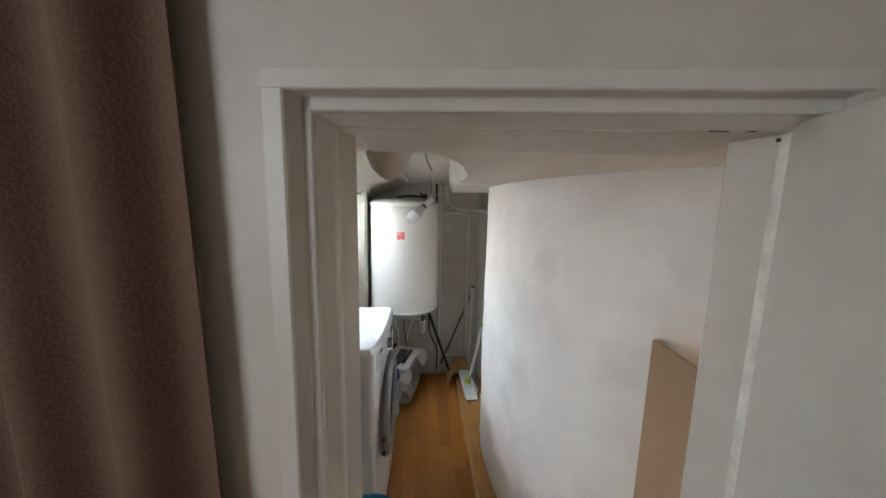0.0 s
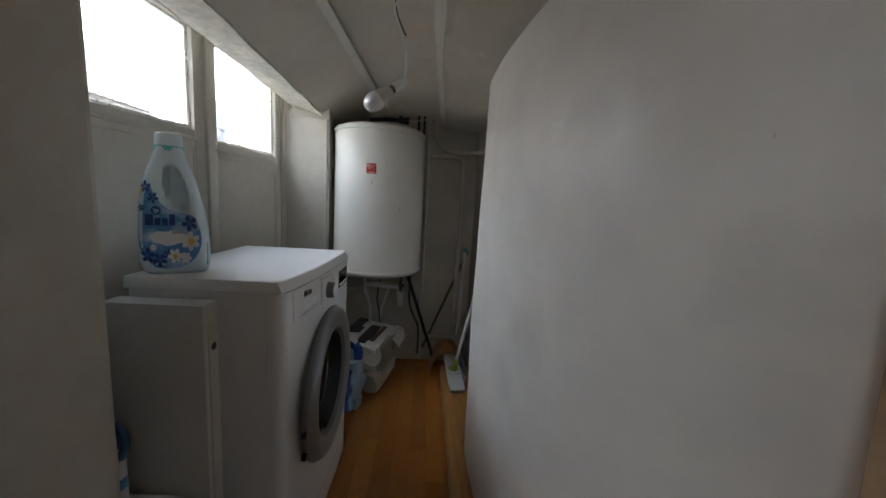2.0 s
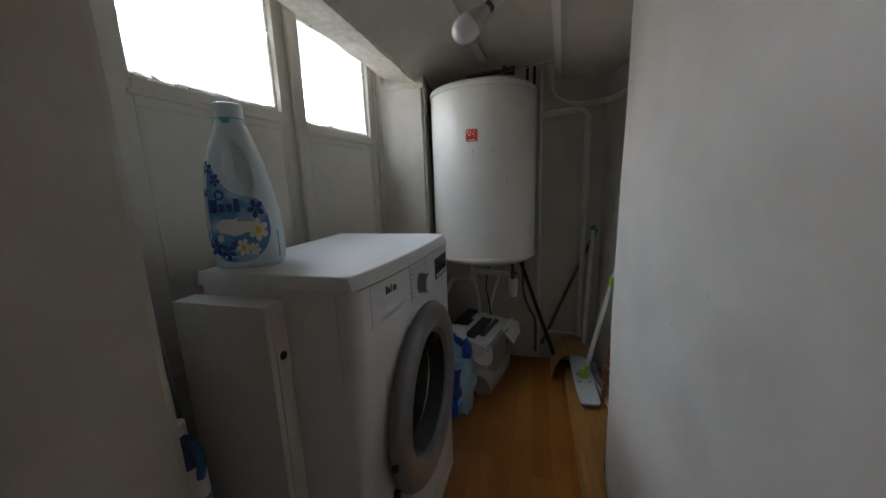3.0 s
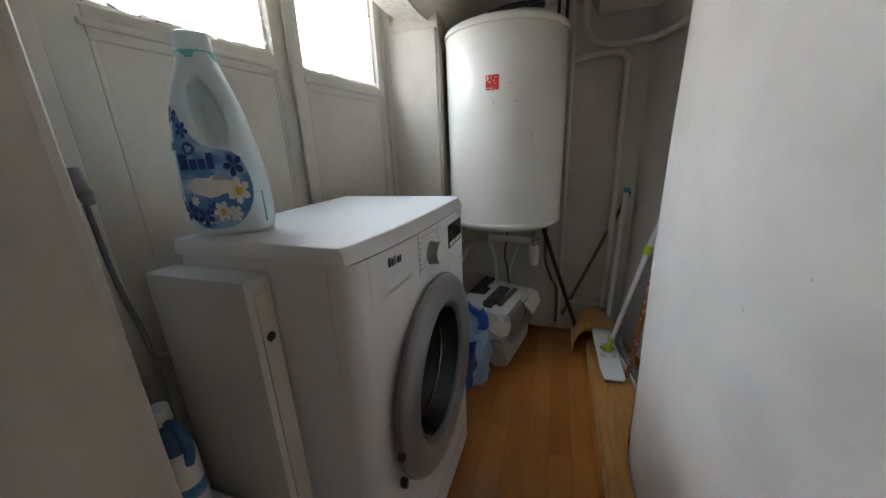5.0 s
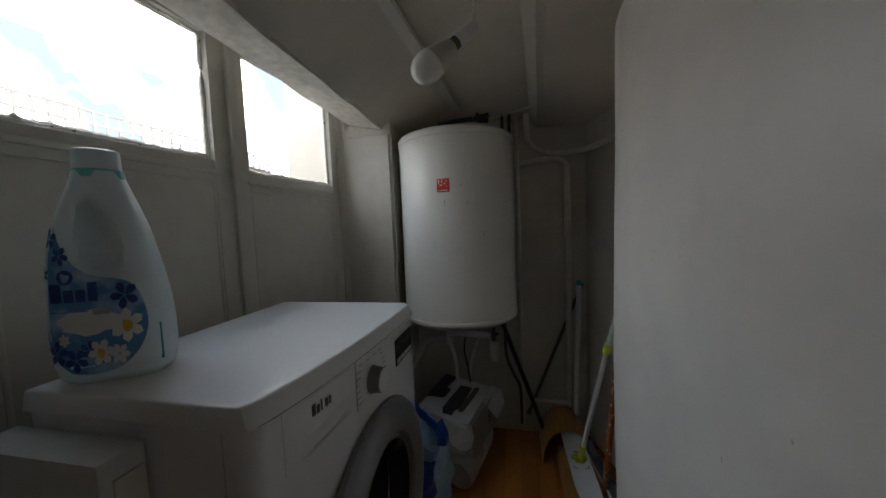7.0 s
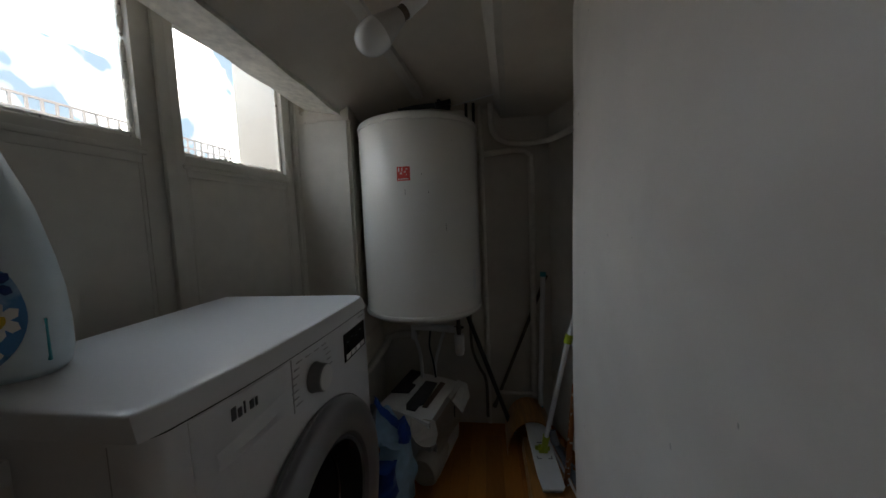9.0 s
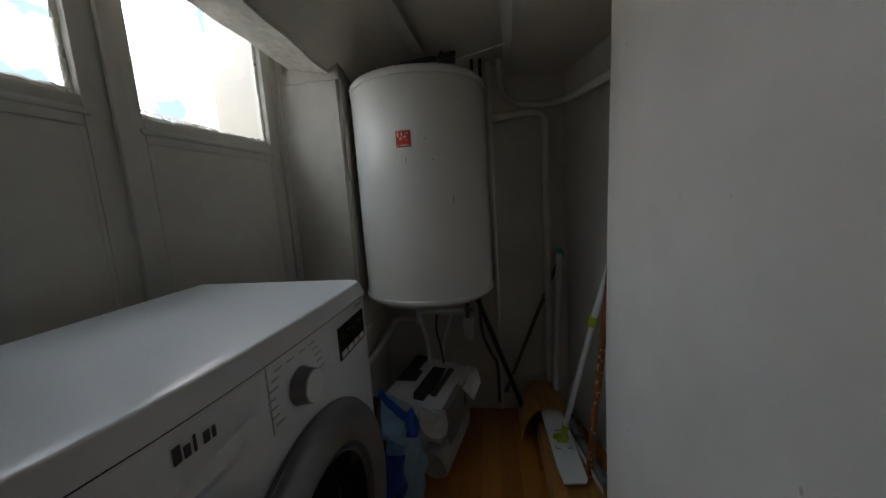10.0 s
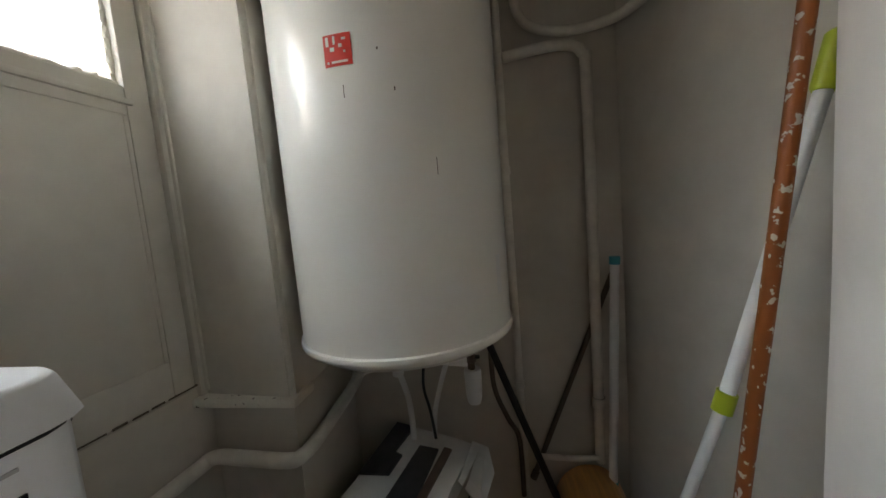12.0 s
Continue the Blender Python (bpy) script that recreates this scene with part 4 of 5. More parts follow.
pipe("waste_pipe", "white plastic waste branch under the heater", [(-0.200, 2.60, 0.478), (-0.200, 2.585, 0.535), (-0.12, 2.575, 0.538), (0.010, 2.565, 0.530)], 0.0165, WHITE_PLASTIC, 0)
pipe("hose", "thin white hose hanging under the heater", [(-0.215, 2.62, 0.60), (-0.20, 2.60, 0.50), (-0.172, 2.59, 0.40), (-0.165, 2.58, 0.29)], 0.0085, WHITE_PLASTIC, 5, "hose")
pipe("hose", "thin white hose hanging under the heater", [(-0.05, 2.62, 0.52), (-0.075, 2.61, 0.45), (-0.100, 2.60, 0.36), (-0.105, 2.59, 0.29)], 0.0075, WHITE_PLASTIC, 5, "hose")
pipe("power_cable", "black power cable hanging from the heater", [(-0.10, 2.58, 0.64), (-0.118, 2.60, 0.53), (-0.128, 2.60, 0.44), (-0.112, 2.59, 0.37), (-0.10, 2.58, 0.29)], 0.0045, BLACK, 6, "cable")
pipe("copper_pipe", "brown copper pipe curving down from the heater", [(0.075, 2.64, 0.68), (0.072, 2.645, 0.50), (0.078, 2.645, 0.40), (0.110, 2.65, 0.31), (0.140, 2.65, 0.24), (0.143, 2.65, 0.06)], 0.0075, BROWN_METAL, 6)


def safety_valve():
    v = thing("safety_valve", "white funnel and brass safety valve under the heater", "valve", (0.025, 2.565, 0.52))
    part("funnel", lathe([(0.0, 0.410), (0.017, 0.410), (0.022, 0.43), (0.024, 0.50), (0.022, 0.507), (0.0, 0.507)], (0.022, 2.565, 0), "z", 24), WHITE_PLASTIC, v)
    part("stem", lathe([(0.0, 0.50), (0.010, 0.50), (0.010, 0.525), (0.014, 0.528), (0.014, 0.548), (0.009, 0.552), (0.009, 0.645), (0.0, 0.645)], (0.02, 2.565, 0), "z", 20), BROWN_METAL, v, "dull brass valve stem")
    part("lever", box(-0.005, 0.045, 2.557, 2.569, 0.536, 0.546, 0.003), DARK_METAL, v)


safety_valve()


def strut(name, a, b, r, mat, label):
    s = thing(name, label, "strut", b)
    part("bar", tube([a, b], r, 8), mat, s)
    way = (Vector(b) - Vector(a)).normalized()
    part("foot", tube([Vector(b) - way * 0.02, Vector(b) + way * 0.004], r * 1.4, 8), mat, s)


strut("support_strut", (0.035, 2.595, 0.665), (0.262, 2.595, 0.018), 0.0105, DARK_METAL, "black steel strut under the water heater")
strut("support_strut", (0.440, 2.677, 0.760), (0.178, 2.677, 0.10), 0.0080, BROWN_METAL, "brown steel strut crossing behind the pipes")


def curtain_rod():
    a, b = Vector((0.392, 2.625, 0.075)), Vector((0.414, 2.612, 0.785))
    way = (b - a).normalized()
    s = thing("curtain_rod", "white plastic rod with turquoise ends leaning in the corner", "rod", a)
    part("rod", tube([a + way * 0.02, b - way * 0.01], 0.0115, 16), WHITE_PLASTIC, s)
    for p, q in ((a, a + way * 0.065), (b - way * 0.02, b)):
        part("end_cap", tube([p, q], 0.0135, 16), TURQUOISE, s, "turquoise end cap")


curtain_rod()


# ---- carton, bag and dark case under the heater ----
def carton():
    c = thing("carton", "crushed white carton with dark printed patches on the floor", "carton box", (-0.14, 2.45, 0))
    A, B, C, D = (-0.315, 2.37), (-0.235, 2.66), (0.010, 2.60), (-0.085, 2.285)
    z = {A: 0.265, B: 0.285, C: 0.262, D: 0.238}
    body = slab([A, B, C, D], lambda x, y: 0.115, lambda x, y: z[(x, y)])
    bmesh.ops.subdivide_edges(body, edges=body.edges, cuts=3, use_grid_fill=True)
    for v in body.verts:
        v.co += Vector((noise.noise(v.co * 11), noise.noise(v.co * 11 + Vector((7, 0, 0))), 0.4 * noise.noise(v.co * 9))) * 0.010
    part("body", body, CARTON, c, smooth=False)

    def on_top(u, v):
        p = (1 - v) * ((1 - u) * Vector((*A, z[A])) + u * Vector((*D, z[D]))) + v * ((1 - u) * Vector((*B, z[B])) + u * Vector((*C, z[C])))
        return p + Vector((0, 0, 0.0085))

    def patch(uv, mat, name, label):
        bm = bmesh.new()
        low = [bm.verts.new(on_top(*p) - Vector((0, 0, 0.006))) for p in uv]
        top = [bm.verts.new(on_top(*p)) for p in uv]
        n = len(uv)
        bm.faces.new(top)
        for k in range(n):
            bm.faces.new((low[k], low[(k + 1) % n], top[(k + 1) % n], top[k]))
        part(name, bm, mat, c, label, False)

    patch([(0.02, 0.30), (0.32, 0.40), (0.32, 0.62), (0.22, 0.63), (0.24, 0.98), (0.0, 0.98)], CARTON_DARK, "printed_patch", "dark printed patch")
    patch([(0.44, 0.16), (0.50, 0.08), (0.66, 0.10), (0.66, 0.22), (0.72, 0.30), (0.66, 0.80), (0.44, 0.78)], CARTON_DARK, "printed_patch", "dark printed patch")
    patch([(0.72, 0.22), (0.80, 0.24), (0.80, 0.84), (0.71, 0.84)], CARTON_BROWN, "printed_patch", "brown printed strip")

    def flap(points, thick, name, label, mat=CARTON):
        bm = bmesh.new()
        pts = [Vector(p) for p in points]
        nrm = (pts[1] - pts[0]).cross(pts[2] - pts[0]).normalized() * thick
        a = [bm.verts.new(p) for p in pts]
        b = [bm.verts.new(p + nrm) for p in pts]
        bm.faces.new(a)
        bm.faces.new(b[::-1])
        for k in range(len(pts)):
            bm.faces.new((a[k], a[(k + 1) % len(pts)], b[(k + 1) % len(pts)], b[k]))
        part(name, bm, mat, c, label, False)

    # lifted end flap, hanging front flap, lower tray with a round-ended flap
    flap([(0.000, 2.60, 0.268), (-0.030, 2.47, 0.250), (0.030, 2.46, 0.185), (0.060, 2.545, 0.215), (0.045, 2.60, 0.25)], 0.004, "end_flap", "bent carton flap")
    flap([(-0.170, 2.322, 0.240), (-0.158, 2.272, 0.195), (-0.138, 2.262, 0.172), (-0.112, 2.257, 0.160), (-0.083, 2.257, 0.160), (-0.060, 2.262, 0.172), (-0.052, 2.275, 0.205), (-0.066, 2.300, 0.243)], 0.004, "front_flap", "rounded beige front flap hanging down", CARTON_BEIGE)
    side = slab([(-0.290, 2.40), (-0.225, 2.63), (0.000, 2.58), (-0.060, 2.30)], 0.0, 0.120)
    bmesh.ops.subdivide_edges(side, edges=side.edges, cuts=2, use_grid_fill=True)
    for v in side.verts:
        if v.co.z > 0.01:
            v.co += Vector((noise.noise(v.co * 13), noise.noise(v.co * 13 + Vector((3, 0, 0))), 0)) * 0.012
    part("tray", side, CARTON, c, "lower crushed tray", False)
    roll = tube([(-0.112, 2.245, 0.060), (-0.110, 2.252, 0.060), (-0.085, 2.36, 0.062), (-0.075, 2.42, 0.062)], [0.050, 0.056, 0.058, 0.05], 22)
    for v in roll.verts:
        v.co += Vector((noise.noise(v.co * 17), 0, noise.noise(v.co * 17 + Vector((5, 0, 0))))) * 0.006
        v.co.z = max(v.co.z, 0.0)
    part("rolled_flap", roll, CARTON_BEIGE, c, "rolled beige flap of the tray")
    sheet = bmesh.new()
    face = [Vector((-0.080, 2.287, 0.236)), Vector((0.014, 2.590, 0.256)), Vector((0.020, 2.575, 0.118)), Vector((-0.062, 2.288, 0.110))]
    away = Vector((0.010, -0.003, 0.0))
    rows = [[sheet.verts.new(face[0].lerp(face[1], u).lerp(face[3].lerp(face[2], u), v) + away * (1.0 + 1.0 * noise.noise((u * 3, v * 2, 3)))) for u in (0, 0.2, 0.4, 0.6, 0.8, 1)] for v in (0, 0.25, 0.5, 0.75, 1)]
    for a, b in zip(rows, rows[1:]):
        for k in range(5):
            sheet.faces.new((a[k], a[k + 1], b[k + 1], b[k]))
    bmesh.ops.solidify(sheet, geom=sheet.faces[:], thickness=0.003)
    part("side_face", sheet, CARTON_BEIGE, c, "unprinted beige side", False)
    mark = box(-0.002, 0.001, -0.004, 0.004, 0, 0.05)
    part("side_print", turned(mark, pose(-0.003, 2.470, 0.16, 0, 0, -17)), CARTON_DARK, c, "dark print as a plain bar", False)


carton()


def plastic_bag():
    b = thing("plastic_bag", "pale blue plastic bag with deep blue print beside the carton", "bag", (-0.235, 2.15, 0))

    def crumple(cx, cy, rx, ry, z0, z1, seed, mat, name, label, lean=(0, 0), taper=0.75):
        bm = bmesh.new()
        rings = []
        for i in range(13):
            f = i / 12
            ring = []
            for k in range(22):
                a = 2 * math.pi * k / 22
                rr = (1 - (1 - taper) * f) * (1 + 0.32 * noise.noise((math.cos(a) * 2.2, math.sin(a) * 2.2, f * 3 + seed)) + 0.17 * noise.noise((math.cos(a) * 6, math.sin(a) * 6, f * 7 + seed)))
                if f < 0.08:
                    rr *= 0.88
                zz = z0 + (z1 - z0) * f + (0.03 * noise.noise((a, seed, 4)) if f > 0.9 else 0)
                ring.append(bm.verts.new((cx + lean[0] * f + rx * rr * math.cos(a), cy + lean[1] * f + ry * rr * math.sin(a), zz)))
            rings.append(ring)
        for p, q in zip(rings, rings[1:]):
            for k in range(22):
                bm.faces.new((p[k], p[(k + 1) % 22], q[(k + 1) % 22], q[k]))
        bm.faces.new(rings[0])
        bm.faces.new(rings[-1])
        return part(name, bm, mat, b, label)

    crumple(-0.190, 2.170, 0.064, 0.085, 0.0, 0.245, 1.0, BLUE_PALE, "body", "", (-0.01, 0.01), 0.8)
    crumple(-0.236, 2.105, 0.056, 0.066, 0.0, 0.205, 5.0, BLUE_DARK, "print_band", "deep blue printed side", (0.012, 0.0), 0.9)
    crumple(-0.222, 2.190, 0.062, 0.055, 0.235, 0.330, 2.0, BLUE_PALE, "neck", "bunched neck of the bag", (-0.02, 0.03), 0.45)
    crumple(-0.152, 2.160, 0.024, 0.028, 0.255, 0.318, 9.0, BLUE_DARK, "knot", "deep blue knotted corner", (-0.008, 0.01), 0.7)
    edge = bmesh.new()
    rows = []
    for i in range(15):
        f = i / 14
        p = Vector((-0.285, 2.235, 0.362)).lerp(Vector((-0.158, 2.165, 0.305)), f) + Vector((0, -0.012 * math.sin(f * 3.1), 0.010 * noise.noise((f * 5, 1, 0))))
        w = 0.022 + 0.005 * noise.noise((f * 6, 3, 0))
        rows.append([edge.verts.new(p + Vector(d)) for d in ((0, 0, w * 0.6), (0.004, -0.010, w * 0.2), (0.0, -0.014, -w * 0.7), (0.002, 0.004, -w * 0.6), (0.003, 0.006, w * 0.3))])
    for p, q in zip(rows, rows[1:]):
        for k in range(5):
            edge.faces.new((p[k], p[(k + 1) % 5], q[(k + 1) % 5], q[k]))
    edge.faces.new(rows[0])
    edge.faces.new(rows[-1][::-1])
    part("hem", edge, BLUE_DARK, b, "deep blue striped hem")


plastic_bag()

case = thing("black_case", "black plastic case wedged behind the bag", "case", (-0.30, 2.06, 0))
CASE = pose(-0.298, 2.045, 0.0, 0, 5, 10)
part("shell", turned(box(-0.035, 0.035, -0.085, 0.085, 0.0, 0.405, 0.008), CASE), BLACK, case)
part("latch", turned(box(0.034, 0.042, -0.03, 0.03, 0.25, 0.275, 0.003), CASE), RUBBER, case)
part("foot_strip", turned(box(-0.03, 0.03, -0.08, 0.08, -0.004, 0.004, 0.002), CASE), RUBBER, case)


# ---- laminate boards, mop, broom and poles along the right wall ----
stack = thing("laminate_boards", "stack of oak laminate boards along the rounded wall", "boards", (0.37, 2.1, 0))
foot = [(x - 0.006, y) for x, y in FACE if 1.22 < y < 2.10 and x < 0.47][::-1]
for k in range(3):
    edge = [(0.291 + 0.002 * k + 0.003 * noise.noise((y * 3, k, 0)), y) for y in (2.50, 2.2, 1.95, 1.7, 1.45, 1.22)]
    part("board", slab(edge + foot + [(0.452, 2.12), (0.470, 2.50)], 0.0195 * k, 0.0195 * k + 0.0192), LAMINATE, stack, smooth=False)



def bent_sheet():
    s = thing("laminate_sheet", "bent oak laminate offcut arched against the back wall", "offcut", (0.33, 2.54, 0))
    line = curve_through([(0.225, 0.0), (0.232, 0.06), (0.262, 0.125), (0.315, 0.160), (0.375, 0.155), (0.415, 0.115), (0.432, 0.07)], 5)
    bm = bmesh.new()
    rows = []
    for x, z in line:
        rows.append([bm.verts.new(p) for p in ((x, 2.455, z), (x, 2.655, z), ((x - 0.325) * 0.96 + 0.325, 2.655, z * 0.965), ((x - 0.325) * 0.96 + 0.325, 2.455, z * 0.965))])
    for a, b in zip(rows, rows[1:]):
        for k in range(4):
            bm.faces.new((a[k], a[(k + 1) % 4], b[(k + 1) % 4], b[k]))
    bm.faces.new(rows[0])
    bm.faces.new(rows[-1][::-1])
    part("sheet", bm, LAMINATE, s)


bent_sheet()


def flat_mop():
    m = thing("flat_mop", "white flat mop with lime green joints leaning on the wall", "mop", (0.37, 2.33, 0.06))
    tilt = pose(0.360, 2.335, 0.108, 8.5, 0, 4)
    plate = slab([(-0.040, -0.165), (0.030, -0.165), (0.040, -0.15), (0.040, 0.15), (0.036, 0.165), (-0.036, 0.165), (-0.044, 0.14), (-0.046, -0.10)], -0.004, 0.004)
    bmesh.ops.bevel(plate, geom=[e for e in plate.edges if abs(e.verts[0].co.z - e.verts[1].co.z) < 1e-6], offset=0.0015, segments=1, affect="EDGES")
    part("plate", turned(plate, tilt), WHITE_PLASTIC, m, smooth=False)
    for x, y, w, h in ((-0.022, -0.035, 0.016, 0.003), (0.018, -0.035, 0.016, 0.003), (-0.029, -0.028, 0.003, 0.014), (0.025, -0.028, 0.003, 0.014), (0.0, 0.045, 0.034, 0.004)):
        part("slot", turned(box(x - w / 2, x + w / 2, y - h / 2, y + h / 2, 0.0035, 0.0048), tilt), GREY, m, smooth=False)
    part("pad", turned(box(-0.036, 0.034, -0.15, 0.15, -0.045, -0.004, 0.006), tilt), FABRIC, m, "grey cloth pad under the plate")
    foot = tilt @ Vector((-0.002, 0.0, 0.004))
    ring, end = Vector((0.434, 2.222, 0.610)), Vector((0.580, 2.228, 1.125))
    start = foot.lerp(ring, 0.15)
    part("joint", turned(box(-0.018, 0.018, -0.014, 0.014, 0.0, 0.022, 0.004), Matrix.Translation(foot)), LIME, m, "lime hinge block")
    part("joint_arm", tube([foot + Vector((-0.030, 0.004, 0.012)), foot + Vector((0.026, -0.002, 0.014))], 0.008, 12), LIME, m)
    part("joint_socket", tube([foot + Vector((0.004, -0.004, 0.012)), start], [0.012, 0.0135], 14), LIME, m, "lime pole socket")
    part("pole", tube([start - (ring - foot) * 0.02, ring], 0.0088, 16), WHITE_PLASTIC, m)
    part("pole", tube([ring, end], 0.0102, 16), WHITE_PLASTIC, m)
    way = (end - ring).normalized()
    part("clamp", tube([ring - way * 0.016, ring + way * 0.016], 0.0140, 16), LIME, m, "lime clamp ring")
    part("grip", tube([end - way * 0.075, end - way * 0.07, end, end + way * 0.004], [0.012, 0.015, 0.0165, 0.013], 16), LIME, m, "lime end grip")


flat_mop()


def orange_pole():
    a, b = Vector((0.425, 2.235, 0.06)), Vector((0.522, 2.168, 1.42))
    p = thing("painters_pole", "orange wooden pole splashed with white paint", "pole", a)
    pts = [a.lerp(b, k / 14) + 0.0015 * Vector((noise.noise((k * 0.9, 0, 0)), noise.noise((0, k * 0.9, 0)), 0)) for k in range(15)]
    part("shaft", tube(pts, 0.0102, 16), ORANGE_POLE, p)
    part("tip", tube([b, b + (b - a).normalized() * 0.012], [0.0102, 0.0085], 16), ORANGE_POLE, p)
    for k in range(16):
        f = random.random()
        q = a.lerp(b, 0.15 + 0.83 * f)
        ang = random.uniform(2.6, 5.6)
        drop = bmesh.new()
        bmesh.ops.create_icosphere(drop, subdivisions=1, radius=random.uniform(0.0008, 0.0020))
        for v in drop.verts:
            v.co.z *= random.uniform(1.5, 3.0)
        bmesh.ops.translate(drop, verts=drop.verts, vec=q + 0.0094 * Vector((math.cos(ang), math.sin(ang), 0)))
        part("paint_splash", drop, STICKER_WHITE, p)


orange_pole()


def broom():
    b = thing("broom_head", "grey broom head with worn bristles beside the mop", "broom", (0.43, 2.34, 0.06))
    tilt = pose(0.440, 2.345, 0.062, 4, -18, 9)
    part("bar", turned(box(-0.010, 0.010, -0.175, 0.175, 0.030, 0.052, 0.004), tilt), GREY, b)
    part("blade", turned(box(-0.021, -0.015, -0.178, 0.178, 0.004, 0.045, 0.001), tilt), STICKER_WHITE, b, "pale scraper edge", False)
    fringe = bmesh.new()
    for k in range(150):
        y = -0.17 + 0.34 * (k % 75) / 74
        x = random.uniform(-0.008, 0.018)
        fringe = tube([(x, y, 0.032), (x + random.uniform(-0.01, 0.02), y + random.uniform(-0.012, 0.012), random.uniform(0.0, 0.008))], 0.0022, 4, fringe)
    part("bristles", turned(fringe, tilt), FABRIC, b, "worn grey bristles")
    part("socket", turned(tube([(0, 0.04, 0.05), (0.008, 0.06, 0.10)], 0.012, 12), tilt), GREY, b)


broom()

# ---- board, bucket, things in the corner by the doorway ----
board = thing("cardboard_sheet", "brown cardboard sheet leaning against the rounded wall", "sheet", (0.6, 0.72, 0))
sheet = bmesh.new()
TL, BL = Vector((0.594, 0.799, 1.113)), Vector((0.518, 0.712, 0.0))
ALONG = Vector((-0.020, -0.190, 0.004))
off = Vector((0.012, 0.0, 0.0))
quad = [BL, BL + ALONG * 1.35, TL + ALONG * 1.35 + Vector((0, 0, -0.002)), TL]
lo = [sheet.verts.new(p) for p in quad]
hi = [sheet.verts.new(p + off) for p in quad]
sheet.faces.new(lo)
sheet.faces.new(hi[::-1])
for k in range(4):
    sheet.faces.new((lo[k], lo[(k + 1) % 4], hi[(k + 1) % 4], hi[k]))
bmesh.ops.bevel(sheet, geom=sheet.edges, offset=0.0015, segments=1, affect="EDGES")
part("sheet", sheet, CARDBOARD, board, smooth=False)


def bucket():
    b = thing("bucket", "bright blue plastic bucket on the floor by the machine", "bucket", (-0.168, 1.088, 0))
    part("body", lathe([(0.0, 0.004), (0.085, 0.0), (0.092, 0.006), (0.122, 0.284), (0.131, 0.288), (0.131, 0.298), (0.124, 0.300), (0.119, 0.288), (0.088, 0.012), (0.0, 0.010)], (-0.168, 1.088, 0), "z", 48), BLUE, b)
    arc = [(-0.168 + 0.128 * math.cos(a), 1.088 - 0.030 * math.sin(a), 0.284 - 0.035 * math.sin(a)) for a in (math.pi * k / 16 for k in range(17))]
    part("handle", tube(arc, 0.0035, 8), CHROME, b, "thin wire handle")


bucket()


def cleaner_bottle():
    b = thing("cleaner_bottle", "blue cleaning bottle with a pale label in the corner", "bottle", (-0.506, 1.187, 0.37))
    c = (-0.506, 1.187, -0.03)
    flat = (1, 0.7)
    part("body", lathe([(0.0, 0.40), (0.040, 0.40), (0.044, 0.41), (0.044, 0.52), (0.038, 0.555), (0.026, 0.585), (0.016, 0.600), (0.0, 0.60)], c, "z", 28, squash=flat), BLUE_DULL, b)
    part("cap", lathe([(0.016, 0.596), (0.0175, 0.599), (0.0165, 0.626), (0.0, 0.628)], c, "z", 24), WHITE_PLASTIC, b, "white screw cap")
    part("handle", tube([(c[0] + 0.016, c[1], 0.568), (c[0] + 0.040, c[1], 0.562), (c[0] + 0.052, c[1], 0.530), (c[0] + 0.042, c[1], 0.492)], 0.008, 10, smooth_steps=4), BLUE_DULL, b, "moulded blue handle")
    part("label", lathe([(0.0444, 0.415), (0.0448, 0.416), (0.0448, 0.53), (0.040, 0.545)], c, "z", 28, squash=flat), LABEL_WHITE, b, "pale wraparound label")
    part("label_band", lathe([(0.0451, 0.45), (0.0453, 0.451), (0.0453, 0.475), (0.0451, 0.476)], c, "z", 28, squash=flat), LABEL_SKY, b)


cleaner_bottle()


def canister():
    b = thing("white_canister", "white plastic canister standing in the corner", "canister", (-0.47, 1.18, 0))
    part("body", box(-0.545, -0.375, 1.157, 1.226, 0.0, 0.355, 0.02, segments=4), WHITE_PLASTIC, b)
    part("lid", box(-0.550, -0.370, 1.155, 1.228, 0.352, 0.370, 0.006), WHITE_PLASTIC, b)


canister()


def drain_cord():
    d = thing("appliance_lead", "grey plug and lead hanging in the window corner", "lead", (-0.655, 1.262, 0.96))
    hang = pose(-0.612, 1.238, 0.958, 6, -8, 0)
    part("plug", turned(lathe([(0.0, -0.032), (0.008, -0.032), (0.0120, -0.023), (0.0132, 0.008), (0.0120, 0.028), (0.0, 0.030)], (0, 0, 0), "z", 20, squash=(1, 0.75)), hang), GREY, d)
    part("grip", turned(lathe([(0.0124, -0.017), (0.0135, -0.015), (0.0135, -0.010), (0.0124, -0.008)], (0, 0, 0), "z", 20, squash=(1, 0.75)), hang), RUBBER, d)
    part("cord", tube([(-0.609, 1.236, 0.928), (-0.606, 1.236, 0.88), (-0.602, 1.236, 0.82), (-0.590, 1.236, 0.76), (-0.572, 1.236, 0.70), (-0.560, 1.234, 0.62), (-0.556, 1.230, 0.50), (-0.56, 1.225, 0.36)], 0.0045, 10, smooth_steps=6), RUBBER, d, "grey rubber cord")


